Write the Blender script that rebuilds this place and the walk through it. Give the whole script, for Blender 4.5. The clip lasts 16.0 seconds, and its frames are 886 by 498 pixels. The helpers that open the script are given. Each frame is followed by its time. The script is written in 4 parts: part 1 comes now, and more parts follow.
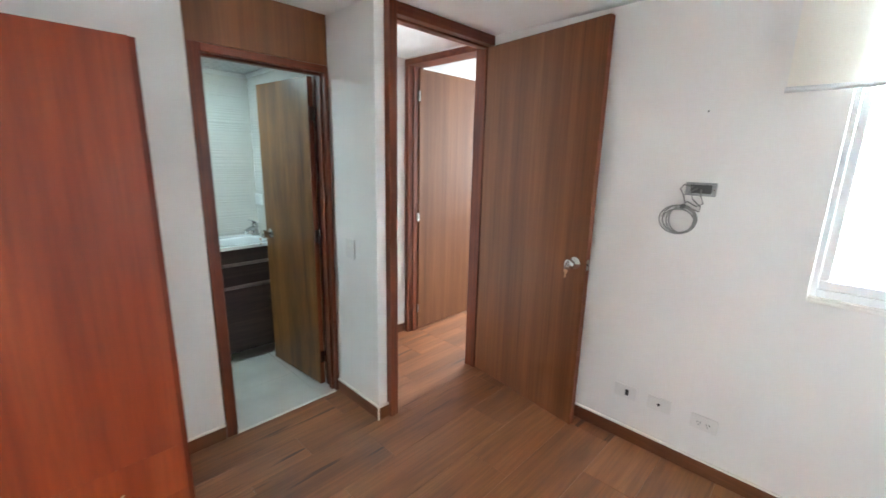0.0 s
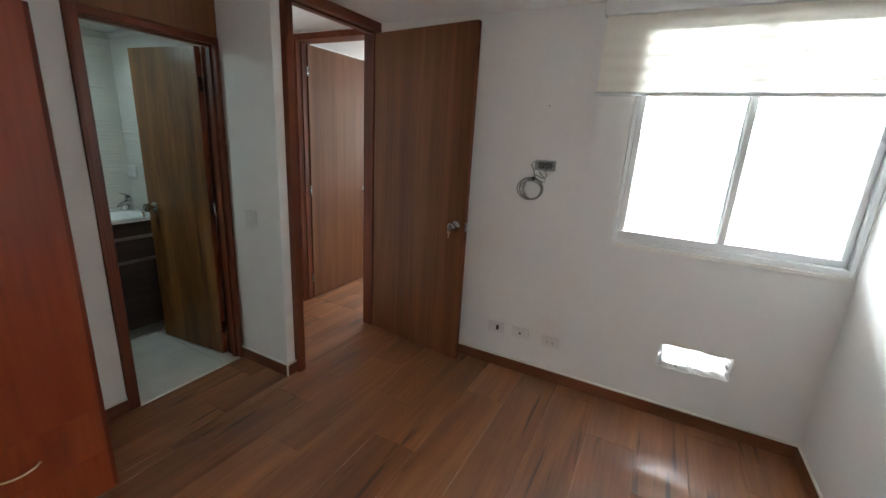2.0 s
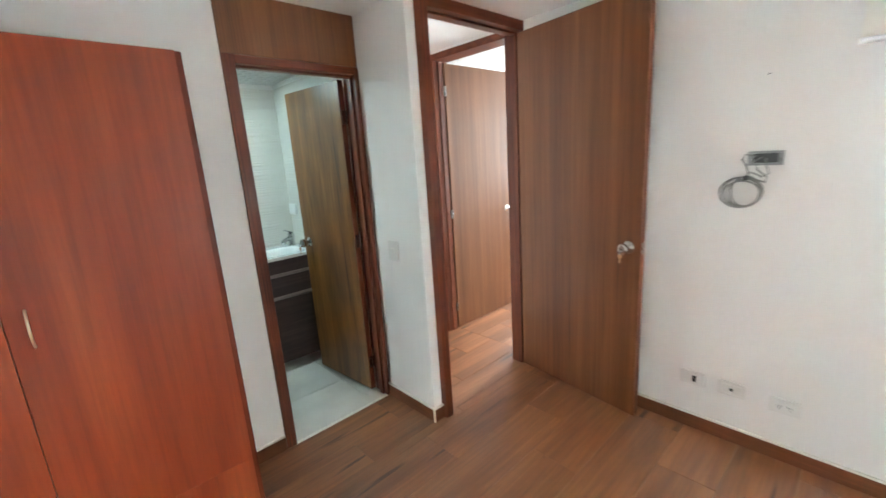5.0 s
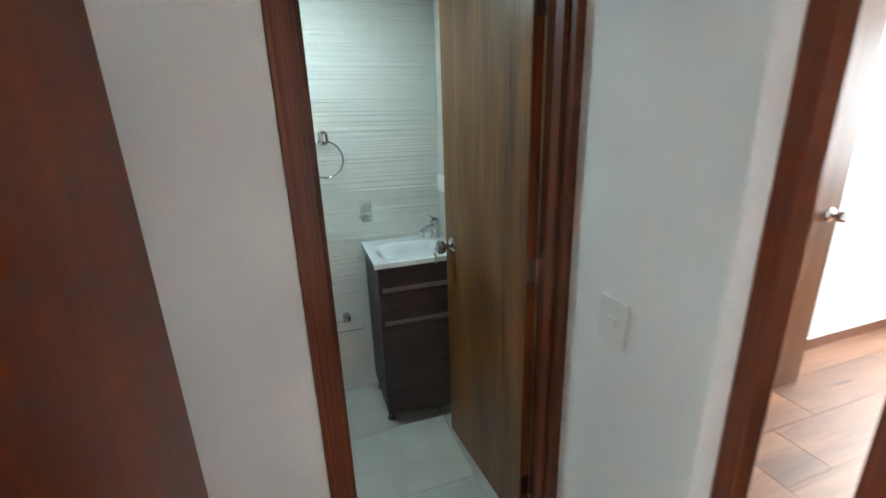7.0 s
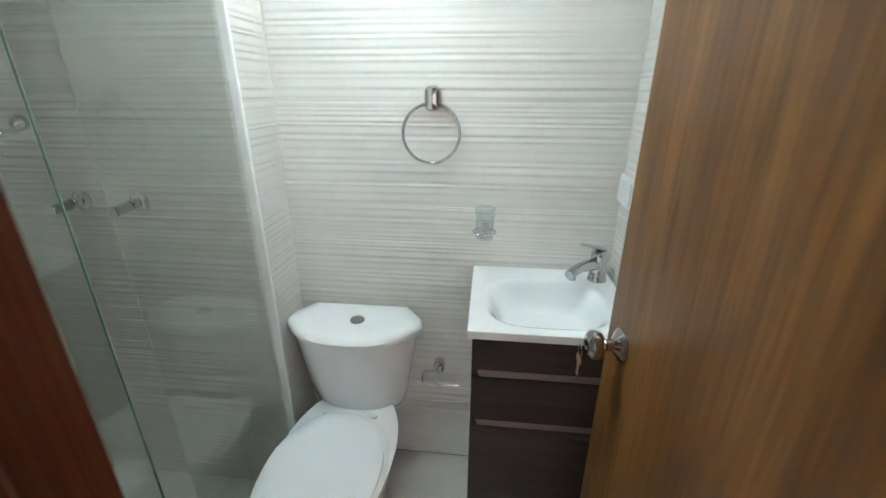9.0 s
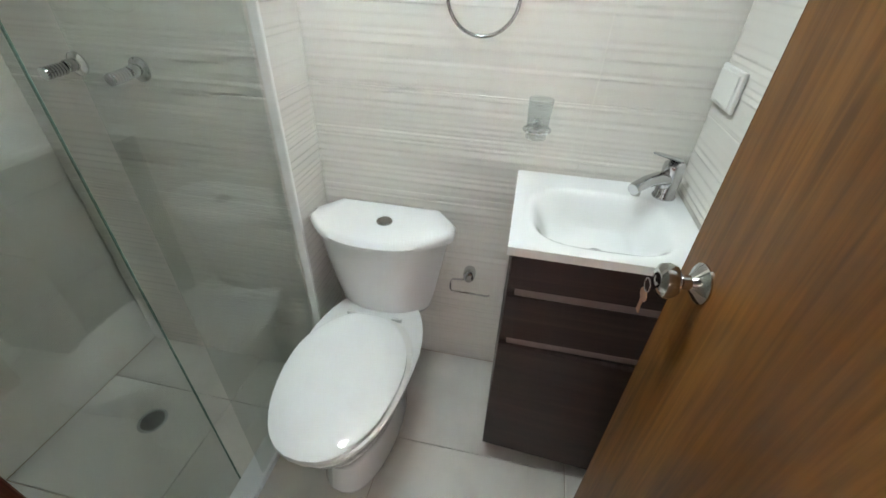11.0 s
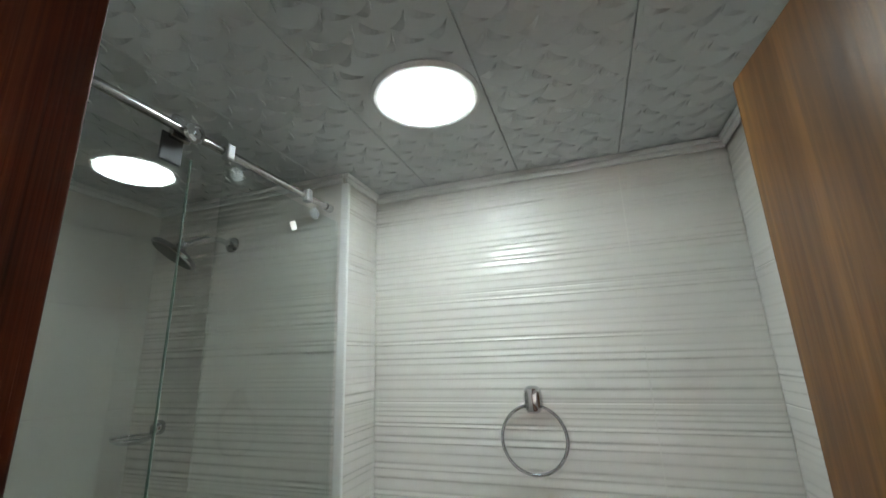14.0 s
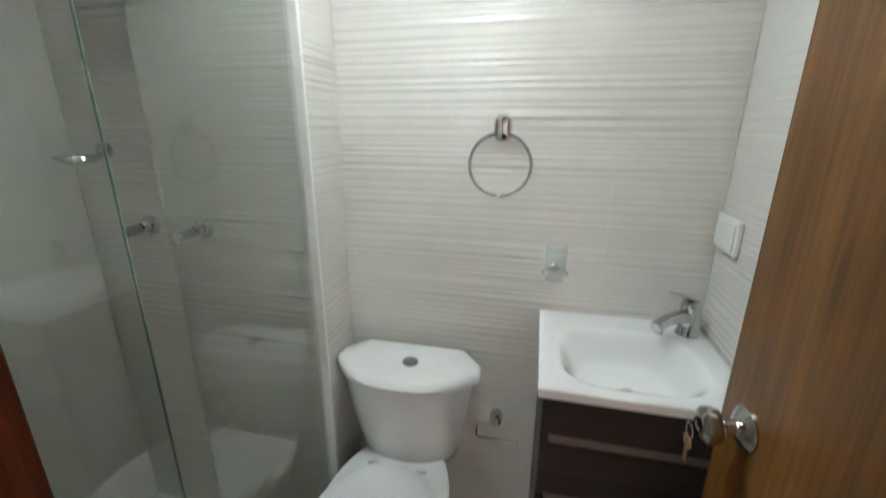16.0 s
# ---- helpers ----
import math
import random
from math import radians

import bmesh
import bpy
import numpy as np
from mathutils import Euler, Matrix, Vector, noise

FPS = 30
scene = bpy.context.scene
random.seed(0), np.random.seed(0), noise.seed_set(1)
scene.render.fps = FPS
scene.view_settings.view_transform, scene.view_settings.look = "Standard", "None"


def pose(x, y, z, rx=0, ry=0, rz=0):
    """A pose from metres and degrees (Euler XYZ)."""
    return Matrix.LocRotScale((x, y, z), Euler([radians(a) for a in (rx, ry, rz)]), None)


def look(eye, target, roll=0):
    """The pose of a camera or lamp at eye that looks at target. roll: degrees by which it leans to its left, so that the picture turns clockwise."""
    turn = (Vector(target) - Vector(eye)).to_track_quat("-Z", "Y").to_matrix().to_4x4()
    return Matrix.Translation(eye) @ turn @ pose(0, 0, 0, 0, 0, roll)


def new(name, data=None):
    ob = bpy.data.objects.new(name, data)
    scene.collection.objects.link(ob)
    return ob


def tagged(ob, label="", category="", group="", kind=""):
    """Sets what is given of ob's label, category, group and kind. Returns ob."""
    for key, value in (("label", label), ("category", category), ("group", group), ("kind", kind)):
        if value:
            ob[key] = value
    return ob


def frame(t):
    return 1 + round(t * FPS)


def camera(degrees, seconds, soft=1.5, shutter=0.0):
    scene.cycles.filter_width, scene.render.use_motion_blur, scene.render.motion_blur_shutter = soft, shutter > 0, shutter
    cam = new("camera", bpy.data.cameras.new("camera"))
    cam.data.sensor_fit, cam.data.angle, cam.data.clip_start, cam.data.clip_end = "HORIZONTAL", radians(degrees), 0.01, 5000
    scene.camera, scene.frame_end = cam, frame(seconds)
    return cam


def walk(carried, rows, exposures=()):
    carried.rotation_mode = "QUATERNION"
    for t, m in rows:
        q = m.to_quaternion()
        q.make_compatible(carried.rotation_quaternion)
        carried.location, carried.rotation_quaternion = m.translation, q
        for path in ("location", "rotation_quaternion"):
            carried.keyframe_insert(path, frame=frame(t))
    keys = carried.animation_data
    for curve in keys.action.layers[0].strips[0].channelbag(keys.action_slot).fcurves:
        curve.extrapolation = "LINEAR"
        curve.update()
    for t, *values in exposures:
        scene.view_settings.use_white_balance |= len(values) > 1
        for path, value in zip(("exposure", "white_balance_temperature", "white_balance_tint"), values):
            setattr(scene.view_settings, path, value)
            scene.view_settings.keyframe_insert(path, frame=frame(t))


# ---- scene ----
cam = camera(94.6, 16.0, shutter=0.4)
PATH = [
    (0, (1.827, 2.285, 1.494), (3.222, 3.649, 1.053), 1.3),
    (0.5, (1.862, 2.398, 1.507), (3.466, 3.509, 1.067), 1.3),
    (1, (1.747, 2.415, 1.535), (3.494, 3.26, 1.051), 0.9),
    (1.5, (1.583, 2.375, 1.527), (3.342, 3.172, 1.004), 1.5),
    (2, (1.502, 2.13, 1.505), (3.214, 3.02, 0.977), 3.3),
    (2.5, (1.404, 1.988, 1.527), (3.087, 2.949, 1.034), 2.2),
    (3, (1.37, 1.946, 1.541), (3.03, 2.974, 1.11), -0.0),
    (3.2, (1.378, 1.924, 1.542), (3.043, 2.942, 1.103), 0.1),
    (5.5, (1.956, 2.643, 1.459), (3.07, 4.234, 0.983), -2.4),
    (6, (2.16, 2.9, 1.451), (3.054, 4.609, 0.923), 0.5),
    (6.5, (2.297, 3.266, 1.411), (3.056, 5.047, 0.909), 0.7),
    (7, (2.437, 3.547, 1.423), (3.032, 5.368, 0.846), -1.9),
    (7.2, (2.495, 3.634, 1.428), (2.955, 5.501, 0.878), -1.8),
    (7.5, (2.596, 3.758, 1.429), (2.899, 5.66, 0.888), 0.5),
    (8, (2.66, 3.994, 1.398), (2.746, 5.891, 0.772), 0.2),
    (8.5, (2.643, 4.198, 1.424), (2.666, 6.081, 0.749), 0.5),
    (9, (2.704, 4.364, 1.41), (2.503, 6.215, 0.682), 0.1),
    (9.5, (2.675, 4.472, 1.377), (2.428, 6.133, 0.291), 0.6),
    (9.7, (2.668, 4.492, 1.352), (2.445, 6.048, 0.116), 1.5),
    (11.8, (2.664, 4.498, 1.368), (2.256, 6.240, 0.468), 1.3),
    (12, (2.661, 4.469, 1.392), (2.205, 6.266, 0.634), 1.0),
    (12.5, (2.669, 4.456, 1.424), (2.031, 6.319, 1.073), -1.5),
    (13, (2.700, 4.440, 1.446), (1.965, 6.321, 1.419), -1.8),
    (13.5, (2.708, 4.431, 1.503), (1.972, 6.273, 1.759), -3.0),
    (14, (2.704, 4.423, 1.508), (2.073, 6.252, 2.013), -1.9),
    (14.5, (2.702, 4.421, 1.51), (2.109, 6.254, 2.048), -1.2),
    (15, (2.684, 4.431, 1.502), (2.119, 6.321, 1.834), -0.3),
    (15.5, (2.643, 4.439, 1.468), (2.175, 6.378, 1.325), 1.7),
    (16, (2.643, 4.454, 1.392), (2.206, 6.318, 0.812), 0.2),
]
EXPOSURES = [
    (0.0, 1.38, 6600, 9), (0.5, 0.92, 6750, 10), (1.0, 0.47, 7150, 12), (1.5, 0.32, 7150, 12), (2.0, 0.04, 7150, 12), (2.5, -0.03, 7150, 12), (3.2, 0.02, 7150, 12),
    (5.3, 1.57, 6650, 6), (6.0, 1.55, 6250, 5), (6.5, 1.3, 6350, 5), (7.0, 0.97, 6800, 8), (7.5, 1.35, 7350, 13), (8.0, 1.52, 7650, 20), (8.5, 1.33, 7350, 19), (9.0, 1.45, 7450, 23),
    (9.7, 1.57, 7900, 23), (12.0, 1.62, 7900, 28), (12.5, 1.29, 8000, 28), (13.0, 1.07, 8000, 27), (13.5, 1.02, 7900, 26), (14.0, 0.64, 7800, 25), (14.5, 0.34, 7700, 24), (15.0, 0.08, 7750, 24), (15.5, 0.14, 8150, 26), (16.0, 1.12, 7950, 27),
]
walk(cam, [(t, look(eye, target, roll)) for t, eye, target, roll in PATH], EXPOSURES)

# ---- world and large lights ----
world = bpy.data.worlds.new("world")
scene.world = world
world.use_nodes = True
wn = world.node_tree
sky = wn.nodes.new("ShaderNodeTexSky")
sky.sky_type, sky.sun_disc = "NISHITA", False
sky.sun_elevation, sky.sun_rotation = radians(60), radians(250)
wn.links.new(sky.outputs[0], wn.nodes["Background"].inputs[0])
wn.nodes["Background"].inputs[1].default_value = 0.12


def sun_lamp():
    data = bpy.data.lights.new("sun", "SUN")
    data.energy, data.angle, data.color = 1.0, radians(12), (1, 0.96, 0.9)
    ob = new("sun", data)
    ob.matrix_world = look((0, 0, 20), (6, 3, 0))
    return ob


def window_light(name, eye, target, w, h, watts, colour):
    data = bpy.data.lights.new(name, "AREA")
    data.shape, data.size, data.size_y, data.energy, data.color = "RECTANGLE", w, h, watts, colour
    ob = new(name, data)
    ob.matrix_world = look(eye, target)
    return ob


sun_lamp()
window_light("sky_light", (5.05, 1.74, 2.65), (3.3, 1.80, 0.9), 1.65, 2.8, 1750, (0.80, 0.94, 1.055))
# added fill lamp in an assumed, unseen window, to brighten the far room
window_light("fill_far_room_east", (6.96, 4.46, 1.46), (4, 4.2, 0.7), 0.68, 1.15, 64, (0.80, 0.94, 1.055))

# ---- materials ----


def nodes_of(name):
    m = bpy.data.materials.new(name)
    m.use_nodes = True
    nt = m.node_tree
    return m, nt, nt.nodes["Principled BSDF"]


def add(nt, kind, **inputs):
    n = nt.nodes.new(kind)
    for k, v in inputs.items():
        n.inputs[k.replace("_", " ")].default_value = v
    return n


def ramp_of(nt, fac, stops):
    r = nt.nodes.new("ShaderNodeValToRGB")
    r.color_ramp.elements[0].position, r.color_ramp.elements[0].color = stops[0][0], (*stops[0][1], 1)
    r.color_ramp.elements[1].position, r.color_ramp.elements[1].color = stops[-1][0], (*stops[-1][1], 1)
    for p, c in stops[1:-1]:
        e = r.color_ramp.elements.new(p)
        e.color = (*c, 1)
    nt.links.new(fac, r.inputs[0])
    return r


def tint(c, k):
    return tuple(min(1, v * k) for v in c)


def surface(name, base, rough=0.5, metal=0.0, vary=0.06, scale=3.0, grain=60.0, bump=0.1, distance=0.001, coat=0.0, spec=0.5):
    """A painted, ceramic, metal or plastic surface with two scales of variation."""
    m, nt, b = nodes_of(name)
    tc = nt.nodes.new("ShaderNodeTexCoord")
    n1 = add(nt, "ShaderNodeTexNoise", Scale=scale, Detail=4.0)
    n2 = add(nt, "ShaderNodeTexNoise", Scale=grain, Detail=3.0)
    for n in (n1, n2):
        nt.links.new(tc.outputs["Object"], n.inputs["Vector"])
    r = ramp_of(nt, n1.outputs[0], [(0.3, tint(base, 1 - vary)), (0.7, tint(base, 1 + vary))])
    nt.links.new(r.outputs[0], b.inputs["Base Color"])
    mr = add(nt, "ShaderNodeMapRange")
    mr.inputs[3].default_value, mr.inputs[4].default_value = max(0.02, rough * 0.85), min(1, rough * 1.15)
    nt.links.new(n1.outputs[0], mr.inputs[0])
    nt.links.new(mr.outputs[0], b.inputs["Roughness"])
    bp = add(nt, "ShaderNodeBump", Strength=bump, Distance=distance)
    nt.links.new(n2.outputs[0], bp.inputs["Height"])
    nt.links.new(bp.outputs[0], b.inputs["Normal"])
    b.inputs["Metallic"].default_value, b.inputs["Coat Weight"].default_value = metal, coat
    b.inputs["Specular IOR Level"].default_value = spec
    return m


def wood(name, dark, mid, light, axis="Z", rough=0.4, along=0.5, across=9.0, bump=0.15, streaks=0.0, coat=0.0, spec=0.35, fine_mix=0.55, streak_top=0.345, spread=0.1, pore=0.72):
    """Timber grain along an axis of the object, shifted piece by piece."""
    m, nt, b = nodes_of(name)
    tc, info = nt.nodes.new("ShaderNodeTexCoord"), nt.nodes.new("ShaderNodeObjectInfo")
    shift = add(nt, "ShaderNodeVectorMath")
    shift.operation = "MULTIPLY_ADD"
    comb = nt.nodes.new("ShaderNodeCombineXYZ")
    for i in range(3):
        nt.links.new(info.outputs["Random"], comb.inputs[i])
    shift.inputs[1].default_value = (17.0, 29.0, 23.0)
    nt.links.new(comb.outputs[0], shift.inputs[0])
    nt.links.new(tc.outputs["Object"], shift.inputs[2])

    def stretched(a, c, detail, rough_n=0.55, distort=0.0):
        mp = nt.nodes.new("ShaderNodeMapping")
        mp.inputs["Scale"].default_value = tuple(a if "XYZ"[i] == axis else c for i in range(3))
        nt.links.new(shift.outputs[0], mp.inputs["Vector"])
        n = add(nt, "ShaderNodeTexNoise", Scale=1.0, Detail=detail, Roughness=rough_n, Distortion=distort)
        nt.links.new(mp.outputs[0], n.inputs["Vector"])
        return n

    broad, fine = stretched(along, across, 4.0, 0.55, 0.5), stretched(along * 5, across * 14, 3.0)
    r = ramp_of(nt, broad.outputs[0], [(0.28, dark), (0.5, mid), (0.72, light)])
    mix = nt.nodes.new("ShaderNodeMixRGB")
    mix.blend_type = "MULTIPLY"
    mix.inputs[0].default_value = fine_mix
    f = ramp_of(nt, fine.outputs[0], [(0.35, (pore, pore * 0.97, pore * 0.94)), (0.6, (1, 1, 1))])
    nt.links.new(r.outputs[0], mix.inputs[1])
    nt.links.new(f.outputs[0], mix.inputs[2])
    out = mix
    if streaks:
        s = stretched(along * 2.2, across * 3.2, 2.0, 0.5, 0.3)
        sr = ramp_of(nt, s.outputs[0], [(0.29, (0.22, 0.16, 0.12)), (streak_top, (1, 1, 1))])
        out = nt.nodes.new("ShaderNodeMixRGB")
        out.blend_type = "MULTIPLY"
        out.inputs[0].default_value = streaks
        nt.links.new(mix.outputs[0], out.inputs[1])
        nt.links.new(sr.outputs[0], out.inputs[2])
    hs = add(nt, "ShaderNodeHueSaturation")
    mv = add(nt, "ShaderNodeMapRange")
    mv.inputs[3].default_value, mv.inputs[4].default_value = 1 - spread, 1 + spread
    nt.links.new(info.outputs["Random"], mv.inputs[0])
    nt.links.new(mv.outputs[0], hs.inputs["Value"])
    nt.links.new(out.outputs[0], hs.inputs["Color"])
    nt.links.new(hs.outputs[0], b.inputs["Base Color"])
    mr = add(nt, "ShaderNodeMapRange")
    mr.inputs[3].default_value, mr.inputs[4].default_value = rough * 0.8, rough * 1.25
    nt.links.new(broad.outputs[0], mr.inputs[0])
    nt.links.new(mr.outputs[0], b.inputs["Roughness"])
    bp = add(nt, "ShaderNodeBump", Strength=bump, Distance=0.0008)
    nt.links.new(fine.outputs[0], bp.inputs["Height"])
    nt.links.new(bp.outputs[0], b.inputs["Normal"])
    b.inputs["Coat Weight"].default_value = coat
    b.inputs["Specular IOR Level"].default_value = spec
    return m


def glass(name, colour, rough=0.0):
    m, nt, b = nodes_of(name)
    b.inputs["Base Color"].default_value = (*colour, 1)
    b.inputs["Roughness"].default_value, b.inputs["Transmission Weight"].default_value, b.inputs["IOR"].default_value = rough, 1.0, 1.5
    return m


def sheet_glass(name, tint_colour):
    """Flat glass: tinted see-through, its facing-driven gloss set stronger than true Fresnel."""
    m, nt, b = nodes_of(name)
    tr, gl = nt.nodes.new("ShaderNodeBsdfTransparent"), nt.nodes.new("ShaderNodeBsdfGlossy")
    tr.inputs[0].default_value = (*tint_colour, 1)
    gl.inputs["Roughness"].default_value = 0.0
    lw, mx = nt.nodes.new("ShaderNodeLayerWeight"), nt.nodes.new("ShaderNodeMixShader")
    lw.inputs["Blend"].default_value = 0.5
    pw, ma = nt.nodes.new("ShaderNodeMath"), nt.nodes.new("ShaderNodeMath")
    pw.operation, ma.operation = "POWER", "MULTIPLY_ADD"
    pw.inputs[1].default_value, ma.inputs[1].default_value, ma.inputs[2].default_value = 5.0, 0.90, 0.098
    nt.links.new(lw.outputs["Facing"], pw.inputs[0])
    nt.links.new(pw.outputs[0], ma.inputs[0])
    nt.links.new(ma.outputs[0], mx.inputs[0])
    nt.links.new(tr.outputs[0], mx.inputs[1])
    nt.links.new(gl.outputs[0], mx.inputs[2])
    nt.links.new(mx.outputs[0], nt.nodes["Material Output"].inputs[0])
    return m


def frosted(name):
    """Thin etched glass: mostly clear with a milky veil."""
    m, nt, b = nodes_of(name)
    tr, df = nt.nodes.new("ShaderNodeBsdfTransparent"), nt.nodes.new("ShaderNodeBsdfTranslucent")
    tr.inputs[0].default_value, df.inputs[0].default_value = (0.982, 0.99, 0.987, 1), (0.80, 0.84, 0.82, 1)
    b.inputs["Base Color"].default_value, b.inputs["Roughness"].default_value = (0.80, 0.84, 0.82, 1), 0.35
    m1, m2 = add(nt, "ShaderNodeMixShader", Fac=0.5), add(nt, "ShaderNodeMixShader", Fac=0.15)
    nt.links.new(df.outputs[0], m1.inputs[1])
    nt.links.new(b.outputs[0], m1.inputs[2])
    nt.links.new(tr.outputs[0], m2.inputs[1])
    nt.links.new(m1.outputs[0], m2.inputs[2])
    nt.links.new(m2.outputs[0], nt.nodes["Material Output"].inputs[0])
    return m


def glow(name, colour, strength):
    m, nt, b = nodes_of(name)
    b.inputs["Base Color"].default_value = (0.9, 0.9, 0.9, 1)
    b.inputs["Emission Color"].default_value, b.inputs["Emission Strength"].default_value = (*colour, 1), strength
    return m


def blind_fabric():
    m, nt, b = nodes_of("blind_fabric")
    tc = nt.nodes.new("ShaderNodeTexCoord")
    n = add(nt, "ShaderNodeTexNoise", Scale=400.0, Detail=2.0)
    nt.links.new(tc.outputs["Object"], n.inputs["Vector"])
    r = ramp_of(nt, n.outputs[0], [(0.3, (0.82, 0.785, 0.71)), (0.7, (0.89, 0.86, 0.79))])
    tr = nt.nodes.new("ShaderNodeBsdfTranslucent")
    df = nt.nodes.new("ShaderNodeBsdfDiffuse")
    mx = add(nt, "ShaderNodeMixShader", Fac=0.2)
    nt.links.new(r.outputs[0], tr.inputs[0])
    nt.links.new(r.outputs[0], df.inputs[0])
    nt.links.new(df.outputs[0], mx.inputs[1])
    nt.links.new(tr.outputs[0], mx.inputs[2])
    nt.links.new(mx.outputs[0], nt.nodes["Material Output"].inputs[0])
    return m


M_WALL = surface("wall_paint", (0.80, 0.79, 0.77), 0.75, vary=0.025, scale=1.6, grain=180, bump=0.12, distance=0.0006)
M_CEIL = surface("ceiling_paint", (0.80, 0.79, 0.775), 0.85, vary=0.03, scale=2.0, grain=90, bump=0.3, distance=0.001)
M_PLANK = wood("wood_look_tile", (0.14, 0.046, 0.016), (0.245, 0.088, 0.032), (0.35, 0.14, 0.056), "X", 0.40, 0.7, 7.0, 0.06, streaks=0.9, streak_top=0.36, spec=0.9, fine_mix=0.8, spread=0.09)
M_SKIRT = wood("wood_look_skirting", (0.115, 0.037, 0.014), (0.165, 0.056, 0.022), (0.21, 0.080, 0.034), "X", 0.42, 1.2, 14.0, 0.08)
M_SKIRT_Y = wood("wood_look_skirting_y", (0.115, 0.037, 0.014), (0.165, 0.056, 0.022), (0.21, 0.080, 0.034), "Y", 0.42, 1.2, 14.0, 0.08)
M_GROUT = surface("tile_grout", (0.34, 0.22, 0.14), 0.9, vary=0.1, grain=120)
M_DOOR = wood("door_veneer", (0.12, 0.038, 0.012), (0.17, 0.060, 0.020), (0.22, 0.085, 0.031), "Z", 0.42, 0.35, 11.0, 0.12, fine_mix=0.8, streaks=0.3, streak_top=0.42, spec=0.42)
M_BDOOR = wood("bath_door_veneer", (0.080, 0.027, 0.006), (0.170, 0.064, 0.014), (0.255, 0.108, 0.027), "Z", 0.34, 0.9, 7.5, 0.5, streaks=0.6, fine_mix=0.9, streak_top=0.385, spec=0.42, pore=0.62)
M_FRAME = wood("door_frame_timber", (0.090, 0.017, 0.006), (0.158, 0.034, 0.012), (0.21, 0.052, 0.020), "Z", 0.4, 0.5, 28.0, 0.4, fine_mix=0.9, streaks=0.45, streak_top=0.43, pore=0.5)
M_FRAME_X = wood("door_head_timber", (0.090, 0.017, 0.006), (0.158, 0.034, 0.012), (0.21, 0.052, 0.020), "X", 0.4, 0.5, 28.0, 0.4, fine_mix=0.9, streaks=0.45, streak_top=0.43, pore=0.5)
M_CHERRY = wood("cherry_laminate", (0.15, 0.019, 0.005), (0.215, 0.034, 0.0085), (0.28, 0.054, 0.014), "Z", 0.38, 0.55, 5.0, 0.06, spec=0.4, spread=0.015)
M_SIDE = wood("dark_side_laminate", (0.098, 0.015, 0.005), (0.140, 0.025, 0.008), (0.185, 0.037, 0.012), "Z", 0.40, 0.5, 6.0, 0.06, spec=0.25, spread=0.015)
M_WENGE = wood("wenge_laminate", (0.022, 0.012, 0.011), (0.034, 0.019, 0.017), (0.05, 0.03, 0.026), "X", 0.45, 0.7, 30.0, 0.12)
M_TILE = surface("wave_tile_glaze", (0.70, 0.665, 0.62), 0.19, vary=0.03, scale=2.5, grain=40, bump=0.02, spec=0.45)
M_TILE_PLAIN = surface("plain_tile_glaze", (0.66, 0.62, 0.57), 0.2, vary=0.05, scale=4.0, grain=30, bump=0.05)
M_BATHGROUT = surface("bath_grout", (0.68, 0.65, 0.60), 0.9, vary=0.06)
M_BFLOOR = surface("bath_floor_tile", (0.60, 0.57, 0.53), 0.3, vary=0.08, scale=5.0, grain=60, bump=0.06)
M_CERAMIC = surface("white_ceramic", (0.86, 0.86, 0.855), 0.07, vary=0.01, bump=0.0, coat=0.6)
M_PLASTIC = surface("white_plastic", (0.735, 0.725, 0.70), 0.35, vary=0.02, bump=0.03)
M_CAULK = surface("white_caulk", (0.80, 0.78, 0.74), 0.7, vary=0.05)
M_CHROME = surface("chrome", (0.60, 0.60, 0.61), 0.07, 1.0, vary=0.03, bump=0.01)
# chrome again, with the dark surroundings it mirrors put into the base colour
M_RING = surface("chrome_dark_reflections", (0.42, 0.42, 0.43), 0.14, 1.0, vary=0.03, bump=0.01)
# steel plate whose colour carries the brown reflection of the door
M_HINGE = surface("hinge_brown_reflection", (0.17, 0.14, 0.12), 0.25, 1.0, vary=0.1)
M_STEEL = surface("brushed_steel", (0.42, 0.41, 0.40), 0.22, 1.0, vary=0.06, bump=0.04)
M_SATIN = surface("satin_steel", (0.36, 0.36, 0.36), 0.48, 1.0, vary=0.06, bump=0.04)
M_KNOB = surface("polished_knob_steel", (0.52, 0.50, 0.48), 0.10, 1.0, vary=0.03, bump=0.01)
M_ALU = surface("aluminium_frame", (0.70, 0.72, 0.73), 0.42, 0.6, vary=0.05, bump=0.05)
M_KEY = surface("brass_key", (0.55, 0.32, 0.20), 0.3, 1.0)
M_BLACK = surface("black_plastic", (0.02, 0.02, 0.022), 0.45)
M_DARKRUB = surface("dark_rubber", (0.06, 0.06, 0.06), 0.6)
M_GREYPLATE = surface("dull_metal_box", (0.33, 0.34, 0.34), 0.4, 0.7, vary=0.12, scale=30)
M_CABLE = surface("grey_cable", (0.22, 0.22, 0.21), 0.5, vary=0.08)
M_PVC = surface("pvc_ceiling", (0.50, 0.515, 0.51), 0.32, vary=0.03, scale=3, bump=0.04)
M_PLASTER = surface("broken_plaster", (0.78, 0.775, 0.765), 0.95, vary=0.18, scale=18, grain=70, bump=0.9, distance=0.006)
M_VALANCE = surface("blind_cassette_paint", (0.66, 0.67, 0.67), 0.5, vary=0.03)
M_BLIND = blind_fabric()
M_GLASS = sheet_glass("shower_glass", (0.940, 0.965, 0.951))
M_GLASS_EDGE = surface("cut_glass_edge", (0.16, 0.25, 0.215), 0.08, vary=0.1)
M_PANE = glass("window_glass", (0.99, 1.0, 1.0))
